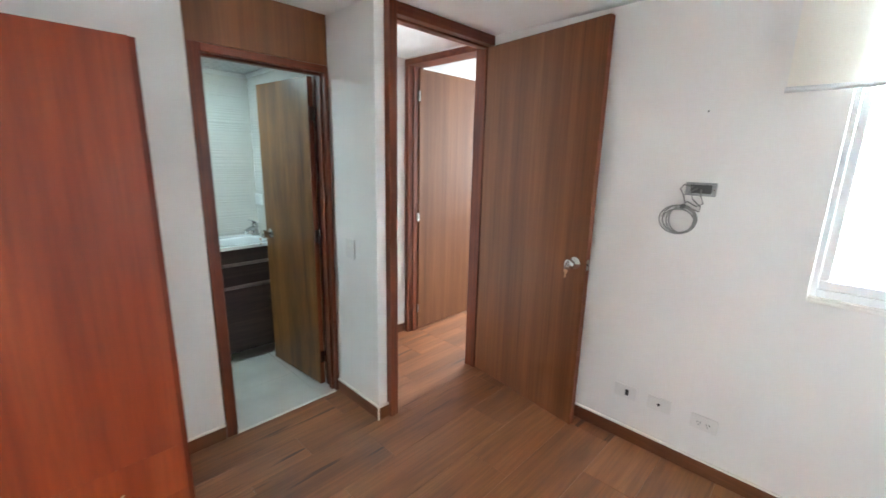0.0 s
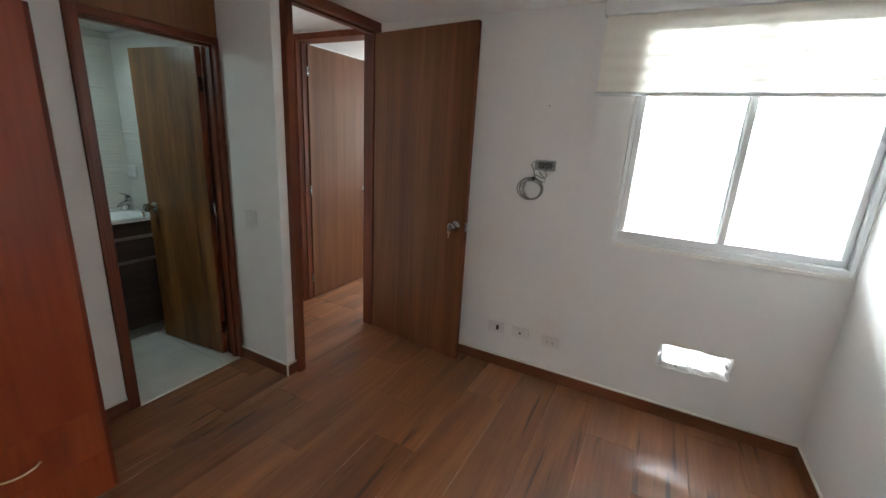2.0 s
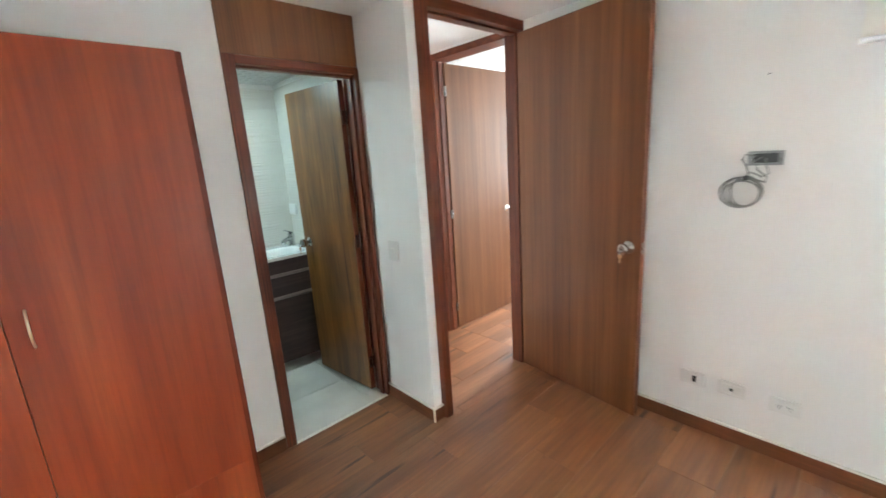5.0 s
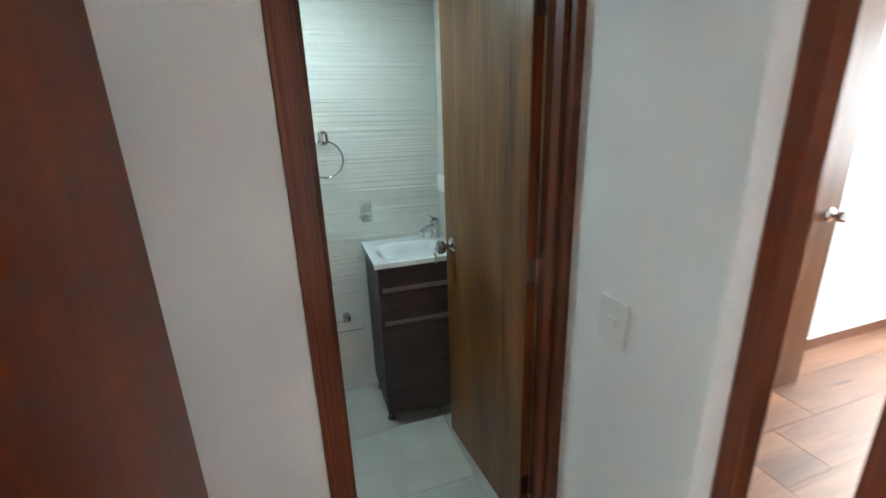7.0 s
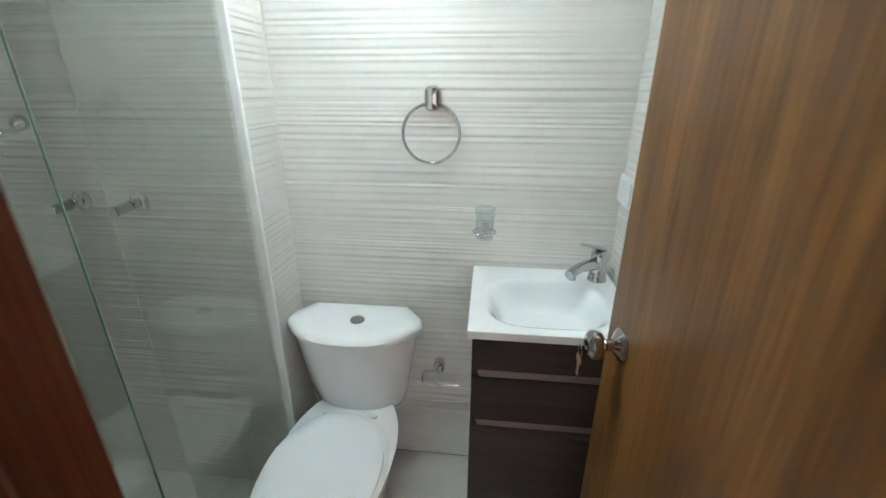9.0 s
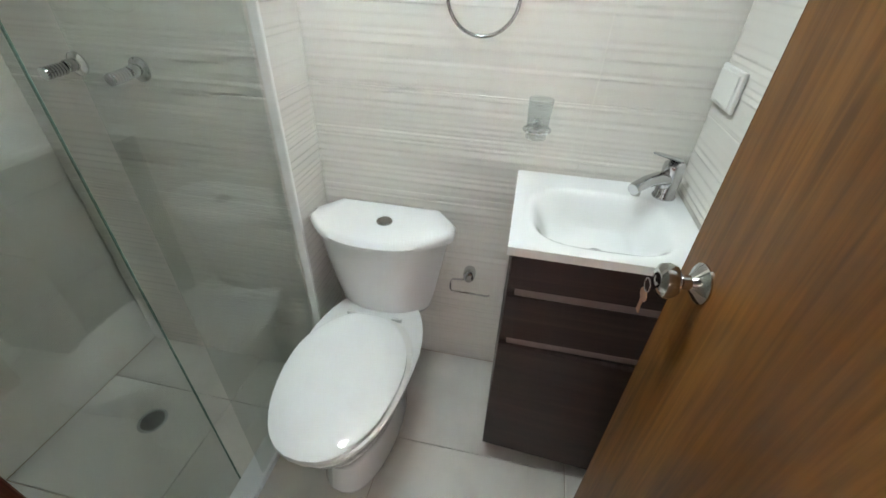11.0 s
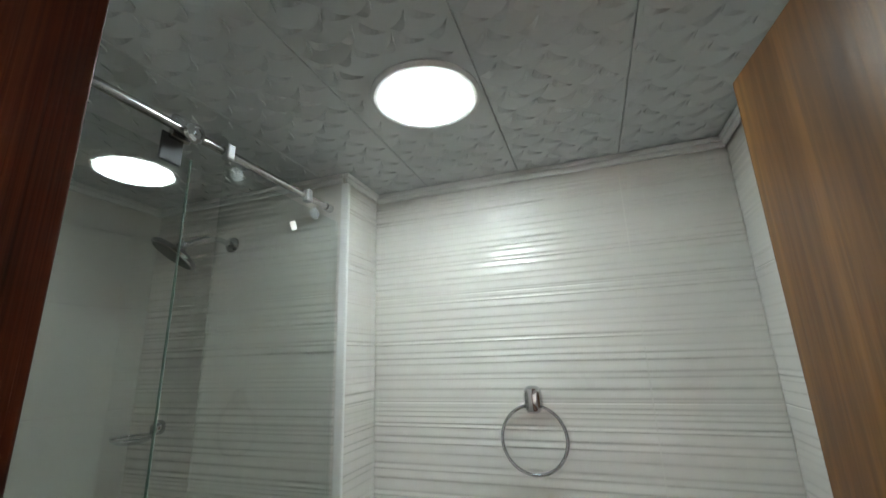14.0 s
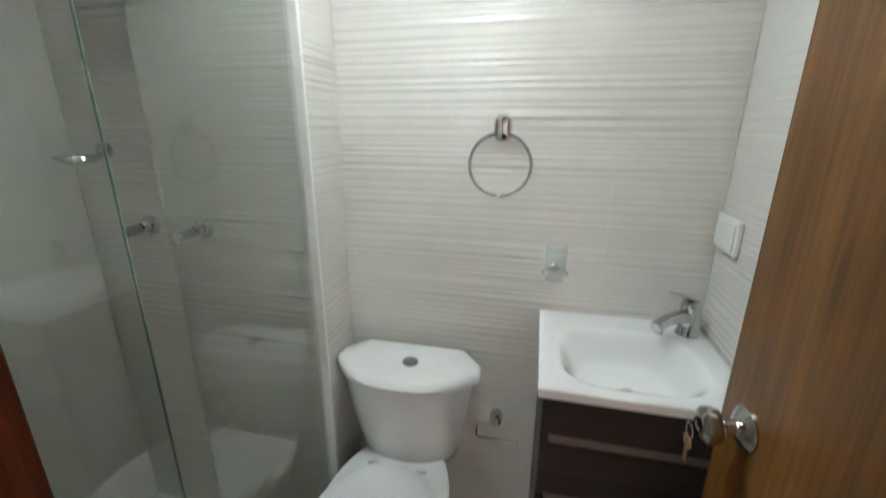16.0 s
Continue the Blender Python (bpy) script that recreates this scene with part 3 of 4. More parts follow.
blind = thing("roller_blind", pose(3.905, 1.9, 2.2), "cream zebra roller blind drawn half way over the window", "blind")
part("cassette", box(bm_new(), 3.868, 3.948, SOUTH + 0.004, 2.53, 2.135, 2.200, 0.006, 2), M_VALANCE, blind, "pale grey blind cassette")


def blind_cloth(x, phase, yb):
    bm = bm_new()
    zs = [1.778 + i * (2.136 - 1.778) / 60 for i in range(61)]
    ys = [SOUTH + 0.012 + i * (yb - SOUTH - 0.012) / 12 for i in range(13)]
    vs = [[bm.verts.new((x + 0.0012 * math.sin(z * 90 + phase) + 0.001 * noise.noise((y * 2, z * 4, phase)), y, z)) for y in ys] for z in zs]
    for a, b in zip(vs, vs[1:]):
        for i in range(len(a) - 1):
            bm.faces.new((a[i], a[i + 1], b[i + 1], b[i]))
    return bm


part("fabric", blind_cloth(3.902, 0.0, 2.518), M_BLIND, blind, "cream translucent fabric", smooth=True)
for i in range(5):
    zb = 1.826 + i * 0.058
    part("seam", box(bm_new(), 3.9085, 3.9092, SOUTH + 0.014, 2.516, zb, zb + 0.007), M_BLIND, blind, "denser cream seam")
part("seam", box(bm_new(), 3.9085, 3.9092, SOUTH + 0.014, 2.516, 2.092, 2.134), M_BLIND, blind, "denser cream stripe")
bm = bm_new()
tube(bm, [(3.902, SOUTH + 0.010, 1.768), (3.902, 2.522, 1.768)], 0.011, 12)
part("bottom_bar", bm, M_ALU, blind, "aluminium bottom bar", smooth=True)
bm = bm_new()
for s in (-1, 1):
    for i in range(90):
        z = 2.14 - i * 0.0145
        bmesh.ops.create_icosphere(bm, subdivisions=1, radius=0.0022, matrix=pose(3.912 + s * 0.009, SOUTH + 0.012, z))
part("bead_chain", bm, M_PLASTIC, blind, "white bead chain")
bracket = thing("ceiling_rail", pose(3.83, 1.8, CEIL), "slim white rail on the ceiling above the blind", "rail")
part("profile", box(bm_new(), 3.80, 3.86, SOUTH + 0.002, 2.33, CEIL - 0.014, CEIL - 0.0005, 0.003), M_CEIL, bracket)
part("screw", box(bm_new(), 3.793, 3.7995, 2.187, 2.197, CEIL - 0.010, CEIL - 0.005, 0.001), M_BLACK, bracket, "dark screw head")

# ---- wall fittings in the bedroom ----


def wall_plate(name, y, z, label, kind):
    """A plastic plate on the east wall."""
    ob = thing(name, pose(3.9550, y, z), label, "outlet", "outlets under the cable box")
    part("plate", box(bm_new(), 3.9460, 3.9545, y - 0.057, y + 0.057, z - 0.036, z + 0.036, 0.003, 2), M_PLASTIC, ob)
    part("insert", box(bm_new(), 3.9430, 3.9455, y - 0.040, y + 0.040, z - 0.024, z + 0.024, 0.002, 1), M_PLASTIC, ob)
    if kind == 0:
        part("port", box(bm_new(), 3.9415, 3.9425, y - 0.020, y - 0.002, z - 0.017, z + 0.017, 0.0004), M_BLACK, ob, "black data port")
    if kind == 1:
        part("port", lathe(bm_new(), [(0.007, 0), (0.007, 0.003), (0.004, 0.006)], along((3.9430, y, z), (-1, 0, 0)), 12), M_BLACK, ob, "dark coaxial socket")
    if kind == 2:
        for s in (-1, 1):
            for d in (-0.006, 0.006):
                part("slot", box(bm_new(), 3.9418, 3.9426, y + s * 0.019 + d - 0.0012, y + s * 0.019 + d + 0.0012, z - 0.002, z + 0.008), M_BLACK, ob, "dark socket slot")
            part("slot", lathe(bm_new(), [(0.0025, 0), (0.0025, 0.0008)], along((3.9428, y + s * 0.019, z - 0.009), (-1, 0, 0)), 8), M_BLACK, ob, "dark earth hole")
    return ob


wall_plate("wall_outlet", 2.960, 0.281, "white plastic wall plate with a black data port", 0)
wall_plate("wall_outlet", 2.790, 0.282, "white plastic wall plate with a round coaxial socket", 1)
wall_plate("wall_outlet", 2.590, 0.274, "white plastic duplex power outlet", 2)

cb = thing("cable_box", pose(3.955, 2.757, 1.376), "open metal junction box with a coiled grey cable", "junction box")
for a in ((2.696, 2.818, 1.347, 1.356), (2.696, 2.818, 1.397, 1.406), (2.696, 2.714, 1.3565, 1.3965), (2.800, 2.818, 1.3565, 1.3965)):
    part("rim", box(bm_new(), 3.949, 3.9545, *a, 0.001), M_GREYPLATE, cb, "dull metal rim")
# no hollow behind the rim: a dark sheet gives the shade inside the box
part("back", box(bm_new(), 3.9535, 3.9545, 2.7145, 2.7995, 1.3568, 1.3962), M_DARKRUB, cb, "flat dark plate in place of the shaded recess")
part("screw", lathe(bm_new(), [(0.004, 0), (0.004, 0.002), (0.002, 0.003)], along((3.949, 2.705, 1.376), (-1, 0, 0)), 8), M_STEEL, cb)
for k, (cy, cz, ry, rz) in enumerate(((2.832, 1.232, 0.078, 0.066), (2.824, 1.236, 0.072, 0.063), (2.818, 1.231, 0.060, 0.060), (2.826, 1.228, 0.066, 0.055), (2.812, 1.238, 0.052, 0.064))):
    bm = bm_new()
    pts = [(3.944 - 0.004 * k + 0.002 * math.sin(2 * a + k), cy + ry * math.cos(a), cz + rz * math.sin(a)) for a in [i * 2 * math.pi / 32 for i in range(32)]]
    tube(bm, pts, 0.0031, 8, True)
    part("cable_loop", bm, M_CABLE, cb, "grey cable loop", smooth=True)
bm = bm_new()
tube(bm, [(3.952, 2.79, 1.385), (3.930, 2.822, 1.395), (3.926, 2.832, 1.375), (3.926, 2.815, 1.345), (3.930, 2.808, 1.315), (3.930, 2.815, 1.298)], 0.0031, 8)
tube(bm, [(3.952, 2.77, 1.38), (3.926, 2.79, 1.365), (3.922, 2.775, 1.33), (3.924, 2.742, 1.30), (3.928, 2.745, 1.278), (3.930, 2.79, 1.292), (3.93, 2.81, 1.296)], 0.0031, 8)
tube(bm, [(3.952, 2.755, 1.375), (3.932, 2.75, 1.35), (3.930, 2.735, 1.315), (3.932, 2.76, 1.30), (3.932, 2.80, 1.32), (3.932, 2.818, 1.30)], 0.0031, 8)
part("cable_tail", bm, M_CABLE, cb, "grey cable tail", smooth=True)
part("cable_tie", box(bm_new(), 3.918, 3.946, 2.803, 2.824, 1.286, 1.306, 0.005, 2), M_DARKRUB, cb, "dark cable tie")
nail = thing("nail", pose(3.9550, 2.772, 1.71), "small dark nail in the white wall", "nail")
part("shank", lathe(bm_new(), [(0.0015, 0), (0.0015, 0.012), (0.0035, 0.0125), (0.0035, 0.014)], along((3.9550, 2.772, 1.71), (-1, 0, 0)), 8), M_BLACK, nail)

sw = thing("light_switch", pose(3.084, 4.249, 0.971), "white plastic light switch on the white wall", "switch")
part("plate", box(bm_new(), 3.0755, 3.0838, 4.206, 4.292, 0.914, 1.029, 0.003, 2), M_PLASTIC, sw)
part("rocker", box(bm_new(), 3.0725, 3.0752, 4.232, 4.266, 0.958, 0.985, 0.002, 1), M_PLASTIC, sw, "small rocker")

# ---- wardrobe ----
WX, WY = 2.136, 3.955
wd = thing("wardrobe", pose(1.5, 4.2, 0), "red-brown cherry laminate wardrobe with doors and drawers", "wardrobe")
# this side panel's laminate colour is set darker than the door fronts
part("side_panel", box(bm_new(), WX - 0.020, WX, WY + 0.002, 4.4285, 0, 1.837, 0.001), M_SIDE, wd, "dark red-brown side panel")
part("side_panel", box(bm_new(), WEST + 0.002, WEST + 0.022, WY + 0.002, 4.4285, 0, 1.837, 0.001), M_CHERRY, wd)
part("top", box(bm_new(), WEST + 0.0225, WX - 0.0205, WY + 0.002, 4.4285, 1.815, 1.837, 0.001), M_CHERRY, wd)
part("back", box(bm_new(), WEST + 0.0225, WX - 0.0205, 4.41, 4.4285, 0.0, 1.8145), M_CHERRY, wd)


def bow_handle(parent, p, d, length, mat):
    """A bow handle at p running along d, standing off towards -y."""
    d = Vector(d)
    bm = bm_new()
    tube(bm, [Vector(p) + d * (length * (i / 14 - 0.5)) + Vector((0, -0.028 * math.sin(math.pi * i / 14) ** 0.7, 0)) for i in range(15)], 0.0034, 8)
    return part("handle", bm, mat, parent, "slim bowed steel handle", smooth=True)


M_HANDLE = surface("satin_handle", (0.62, 0.56, 0.46), 0.3, 1.0)
edges = [WEST + 0.024, 1.166, 1.600, WX - 0.021]
for i in range(3):
    a, b = edges[i] + 0.0015, edges[i + 1] - 0.0015
    d = part("door", box(bm_new(), a, b, WY - 0.018, WY, 0.3995, 1.835, 0.0004), M_CHERRY, wd, "tall cherry door")
    hx = a + 0.045 if i != 1 else b - 0.045
    bow_handle(d, (hx, WY - 0.018, 1.09), (0, 0, 1), 0.105, M_HANDLE)
for i in range(3):
    a, b = edges[i] + 0.0015, edges[i + 1] - 0.0015
    for za, zb, hz in ((0.012, 0.203, 0.095), (0.2035, 0.3992, 0.29)):
        d = part("drawer", box(bm_new(), a, b, WY - 0.018, WY, za, zb, 0.0004), M_CHERRY, wd, "cherry drawer front")
        bow_handle(d, ((a + b) / 2, WY - 0.018, hz), (1, 0, 0), 0.12, M_HANDLE)

# ---- bathroom ----


def ridge_lines(seed):
    """Heights at which the ridges of a wave relief begin, unevenly spaced, each with its own strength."""
    rnd = random.Random(seed)
    z, lines = -0.02, []
    while z < 2.15:
        lines.append((z, rnd.uniform(0.45, 1.0)))
        z += rnd.choice((0.011, 0.014, 0.017, 0.020, 0.024, 0.029)) * rnd.uniform(0.9, 1.1)
    return lines


def wave_tile(u0, u1, z0, z1, place, amp, lines):
    """A glazed tile with long horizontal ridges; place(u, z, h) lays it on its wall."""
    g, gu = 0.0009, 0.0017
    nz, nu = max(3, int((z1 - z0) / 0.0018)), max(2, int((u1 - u0) / 0.07))
    starts = [q[0] for q in lines]
    pts, faces = [], []
    for j in range(nz + 1):
        z = z0 + g + (z1 - z0 - 2 * g) * j / nz
        for i in range(nu + 1):
            u = u0 + gu + (u1 - u0 - 2 * gu) * i / nu
            zz = z + 0.0035 * noise.noise((u * 0.9, z * 2.6, 3.3)) + 0.002 * noise.noise((u * 2.6, z * 11, 5.1))
            k = max(0, min(bisect_right(starts, zz) - 1, len(lines) - 2))
            s = (zz - starts[k]) / (starts[k + 1] - starts[k])
            lip = s / 0.17 if s < 0.17 else (1 - s) / 0.83
            a = amp * lines[k][1] * max(0.25, min(1.0, 0.75 + 1.3 * noise.noise((u * 1.5 + 4, k * 0.37, 7.7))))
            h = a * lip * lip * (3 - 2 * lip) + 0.0006 * noise.noise((u * 1.3, z * 7.0, 0.4))
            pts.append(place(u, z, max(0.0, h) if 0 < j < nz else max(0.0, h) * 0.4 - 0.0008))
    w = nu + 1
    for j in range(nz):
        for i in range(nu):
            faces.append((j * w + i, j * w + i + 1, (j + 1) * w + i + 1, (j + 1) * w + i))
    me = bpy.data.meshes.new("tile")
    me.from_pydata(pts, [], faces)
    bm = bm_new()
    bm.from_mesh(me)
    bpy.data.meshes.remove(me)
    return bm


def bisect_right(values, x):
    lo, hi = 0, len(values)
    while lo < hi:
        mid = (lo + hi) // 2
        if x < values[mid]:
            hi = mid
        else:
            lo = mid + 1
    return lo


def tile_wall(wall, cuts, place, amp, mat, seed):
    lines = ridge_lines(seed)
    for za, zb in zip(ROWS_Z, ROWS_Z[1:]):
        for ua, ub in zip(cuts, cuts[1:]):
            part("tile", wave_tile(ua, ub, za, zb, place, amp, lines), mat, wall, smooth=True)


tile_wall(wall_bn, [PIL, 2.834, BE - 0.004], lambda u, z, h: (u, NICHE - h, z), 0.0037, M_TILE, 1)
tile_wall(wall_bn, [SHOWER_N, NICHE], lambda u, z, h: (PIL + h, u, z), 0.0037, M_TILE, 1)
tile_wall(wall_bn, [BW, PIL - 0.012], lambda u, z, h: (u, SHOWER_N - h, z), 0.0034, M_TILE, 2)
tile_wall(wall_be, [BS + 0.004, 4.73, NICHE - 0.001], lambda u, z, h: (BE - 0.0045 - h, u, z), 0.0022, M_TILE, 3)
tile_wall(wall_bw, [BS, 4.63, SHOWER_N - 0.001], lambda u, z, h: (BW + h, u, z), 0.0002, M_TILE_PLAIN, 4)
tile_wall(wall_bs, [BW, 1.6, 2.396], lambda u, z, h: (u, BS + 0.0045 + h, z), 0.0002, M_TILE_PLAIN, 5)
solid("trim_tile_edge", box(bm_new(), PIL - 0.0100, PIL + 0.0165, SHOWER_N - 0.006, SHOWER_N + 0.006, 0, 2.03, 0.003, 2), M_PLASTIC, "white plastic tile edge trim on the corner", "trim")

# ceiling of printed plastic boards
def pvc_ceiling():
    bm = bm_new()
    xs = [BW - 0.004, 1.372, 1.667, 1.962, 2.246, 2.548, 2.840, BE - 0.001]
    rnd = random.Random(3)
    for a, b in zip(xs, xs[1:]):
        box(bm, a + 0.001, b - 0.001, BS, NICHE + 0.006, BCEIL, BCEIL + 0.008, 0.001)
        n = max(1, int((b - a) / 0.047))
        for i in range(n):
            for j in range(int((NICHE - BS) / 0.047)):
                cx, cy = a + 0.022 + i * 0.047 + (0.010 if j % 2 else 0), BS + 0.03 + j * 0.047
                if cx > b - 0.02 or math.hypot(cx - 2.422, cy - 5.158) < 0.15:
                    continue
                ang = (40 if (i + j) % 2 else -35) + rnd.uniform(-10, 10)
                m = pose(cx + rnd.uniform(-0.004, 0.004), cy + rnd.uniform(-0.004, 0.004), BCEIL, 0, 0, ang)
                outer, inner = [], []
                for k in range(7):
                    q = k / 6
                    fin = 0.062 * q ** 0.6 * (1 - q) ** 1.3
                    outer.append(m @ Vector(((q - 0.5) * 0.052, fin, 0.0003 if k in (0, 6) else -0.0042)))
                    inner.append(m @ Vector(((q - 0.5) * 0.052, 0.006 * math.sin(math.pi * q) - 0.001, 0.0003)))
                vo, vi = [bm.verts.new(p) for p in outer], [bm.verts.new(p) for p in inner]
                vb = [bm.verts.new((p.x, p.y, BCEIL + 0.0003)) for p in outer]
                for k in range(6):
                    bm.faces.new((vi[k], vi[k + 1], vo[k + 1], vo[k]))
                    bm.faces.new((vo[k], vo[k + 1], vb[k + 1], vb[k]))
    return bm


solid("ceiling_bath", pvc_ceiling(), M_PVC, "pale grey plastic ceiling boards with a leaf relief", "ceiling")


def cornice(name, x0, x1, y0, y1):
    """A stepped plastic edge strip with a shadow gap under the ceiling boards."""
    b = box(bm_new(), x0, x1, y0, y1, 2.044, BCEIL - 0.003, 0.003, 2)
    box(b, x0 + 0.005, x1 - 0.005, y0 + 0.005, y1 - 0.001, 2.028, 2.0435, 0.003, 2)
    return solid(name, b, M_PLASTIC, "white plastic ceiling trim", "trim")


cornice("trim_ceiling_niche", PIL + 0.006, BE - 0.006, NICHE - 0.022, NICHE - 0.0015)
cornice("trim_ceiling_east", BE - 0.026, BE - 0.006, BS + 0.006, NICHE - 0.0235)
cornice("trim_ceiling_pillar", PIL + 0.005, PIL + 0.022, SHOWER_N - 0.02, NICHE - 0.0235)
cornice("trim_ceiling_shower", BW + 0.022, PIL + 0.004, SHOWER_N - 0.022, SHOWER_N - 0.007)
cornice("trim_ceiling_west", BW + 0.001, BW + 0.021, BS + 0.006, SHOWER_N - 0.002)

lamp = thing("ceiling_light", pose(2.422, 5.158, BCEIL), "lit round white LED panel in the ceiling", "ceiling light")
part("rim", lathe(bm_new(), [(0.0935, -0.0075), (0.113, -0.009), (0.120, -0.004), (0.120, 0.0), (0.0935, 0.0)], pose(2.422, 5.158, BCEIL), 48), M_PLASTIC, lamp, "white plastic rim", smooth=True)
part("diffuser", lathe(bm_new(), [(0.093, -0.0085), (0.093, -0.012), (0.05, -0.0125)], pose(2.422, 5.158, BCEIL), 48), M_LED, lamp, "glowing diffuser")

# shower screen
scr = thing("shower_screen", pose(2.03, 4.98, 0), "frameless sliding glass shower screen on a steel bar", "shower screen")
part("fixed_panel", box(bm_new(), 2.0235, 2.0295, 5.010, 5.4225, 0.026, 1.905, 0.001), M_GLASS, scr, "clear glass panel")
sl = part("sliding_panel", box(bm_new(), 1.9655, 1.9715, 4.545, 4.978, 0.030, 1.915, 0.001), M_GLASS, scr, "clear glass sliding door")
part("glass_edge", box(bm_new(), 1.9660, 1.9710, 4.9782, 4.9802, 0.030, 1.915), M_GLASS_EDGE, sl, "dark green cut edge")
bm = bm_new()
tube(bm, [(2.003, 4.536, 1.950), (2.003, 5.418, 1.950)], 0.0095, 14)
part("bar", bm, M_STEEL, scr, "brushed steel bar", smooth=True)
for y in (4.54, 5.405):
    bm = bm_new()
    tube(bm, [(2.003, y - 0.012, 1.950), (2.003, y + 0.012, 1.950)], 0.013, 14)
    part("end_collar", bm, M_CHROME, scr, "chrome collar", smooth=True)
for y in (4.942, 4.60):
    r = part("roller", box(bm_new(), 1.978, 1.992, y - 0.024, y + 0.016, 1.934, 1.984, 0.003, 2), M_STEEL, scr, "steel roller bracket")
    part("hanger_plate", box(bm_new(), 1.9725, 1.9775, y - 0.034, y + 0.012, 1.886, 1.946, 0.002, 1), M_DARKRUB, r, "flat dark hanger plate")
    part("wheel", lathe(bm_new(), [(0.020, 0), (0.021, 0.003), (0.019, 0.010), (0.013, 0.012), (0.012, 0.009), (0.005, 0.009), (0.004, 0.013), (0.002, 0.013)], along((2.0135, y, 1.945), (1, 0, 0)), 24), M_CHROME, r, "round chrome roller", smooth=True)
for y in (5.031, 5.300):
    c = part("clamp", box(bm_new(), 2.000, 2.0205, y - 0.010, y + 0.010, 1.930, 1.966, 0.003, 1), M_SATIN, scr, "small steel bar clamp")
    part("clamp_disc", lathe(bm_new(), [(0.017, 0), (0.017, 0.003), (0.013, 0.006)], along((2.0300, y + 0.008, 1.896), (1, 0, 0)), 18), M_FROST, c, "round clear cap on the glass", smooth=True)
part("bottom_rail", box(bm_new(), 1.966, 2.040, 4.54, 5.4225, 0.001, 0.025, 0.003, 1), M_ALU, scr, "aluminium floor rail")
tag = box(bm_new(), -0.00025, 0.00025, -0.011, 0.011, -0.011, 0.011)
tag.transform(pose(2.0302, 5.2265, 1.8375, 28))
part("sticker", tag, M_CAULK, scr, "small white sticker on the glass")

# shower fittings
shw = thing("wall_shower", pose(1.62, SHOWER_N, 1.885), "round chrome shower head on a short wall arm", "shower")
part("flange", lathe(bm_new(), [(0.026, 0), (0.026, 0.004), (0.016, 0.010), (0.010, 0.012)], along((1.62, SHOWER_N - 0.001, 1.885), (0, -1, 0)), 20), M_CHROME, shw, smooth=True)
bm = bm_new()
tube(bm, [(1.62, 5.425, 1.885), (1.625, 5.37, 1.888), (1.63, 5.31, 1.875), (1.620, 5.258, 1.842)], 0.009, 12)
part("arm", bm, M_CHROME, shw, "chrome arm", smooth=True)
part("rose", lathe(bm_new(), [(0.012, 0.045), (0.016, 0.028), (0.030, 0.020), (0.062, 0.010), (0.068, 0.004), (0.068, -0.003), (0.062, -0.006)], along((1.612, 5.235, 1.812), (0.33, 0.44, 0.83)), 32), M_RING, shw, "round chrome rose", smooth=True)
part("spray_face", lathe(bm_new(), [(0.061, -0.0062), (0.060, -0.0075), (0.03, -0.008)], along((1.612, 5.235, 1.812), (0.33, 0.44, 0.83)), 32), M_DARKRUB, shw, "dark spray face")
for x in (1.508, 1.695):
    v = thing("shower_valve", pose(x, SHOWER_N, 1.10), "chrome shower valve with a ribbed grip on the tiled wall", "shower valve", "shower valves")
    part("flange", lathe(bm_new(), [(0.030, 0), (0.030, 0.004), (0.022, 0.010), (0.018, 0.012)], along((x, SHOWER_N - 0.002, 1.10), (0, -1, 0)), 24), M_CHROME, v, smooth=True)
    part("body", lathe(bm_new(), [(0.015, 0.010), (0.015, 0.034), (0.0125, 0.037)], along((x, SHOWER_N - 0.002, 1.10), (0, -1, 0)), 24), M_CHROME, v, smooth=True)
    ribs = [(0.0125, 0.0375)]
    for i in range(6):
        ribs += [(0.0155, 0.0385 + i * 0.0075), (0.0155, 0.0435 + i * 0.0075), (0.0135, 0.0445 + i * 0.0075)]
    part("grip", lathe(bm_new(), ribs + [(0.0155, 0.084), (0.0145, 0.088), (0.006, 0.089)], along((x, SHOWER_N - 0.002, 1.10), (-0.12, -1, -0.10)), 20), M_CHROME, v, "ribbed chrome grip", smooth=True)
soap = thing("soap_holder", pose(1.40, SHOWER_N, 1.32), "chrome soap holder with a frosted glass dish", "soap holder")
part("mount", lathe(bm_new(), [(0.022, 0), (0.022, 0.012), (0.015, 0.022), (0.008, 0.03)], along((1.40, SHOWER_N - 0.002, 1.32), (0, -1, 0)), 20), M_CHROME, soap, smooth=True)
bm = bm_new()
tube(bm, [(1.40 + 0.052 * math.cos(a), 5.345 + 0.052 * math.sin(a), 1.302) for a in [i * math.pi / 12 for i in range(24)]], 0.0035, 8, True)
tube(bm, [(1.40, SHOWER_N - 0.025, 1.32), (1.40, 5.396, 1.304)], 0.004, 8)
part("hoop", bm, M_CHROME, soap, "chrome hoop", smooth=True)
part("dish", lathe(bm_new(), [(0.020, -0.018), (0.040, -0.012), (0.056, 0.006), (0.053, 0.006), (0.038, -0.008), (0.02, -0.013)], pose(1.40, 5.345, 1.302), 24), M_FROST, soap, "frosted glass dish", smooth=True)
drain = thing("floor_drain", pose(1.545, 5.096, 0), "round dark metal floor drain in the shower", "drain")
part("rim", lathe(bm_new(), [(0.046, 0.001), (0.048, 0.004), (0.040, 0.006), (0.038, 0.003)], pose(1.545, 5.096, 0), 24), M_GREYPLATE, drain, smooth=True)
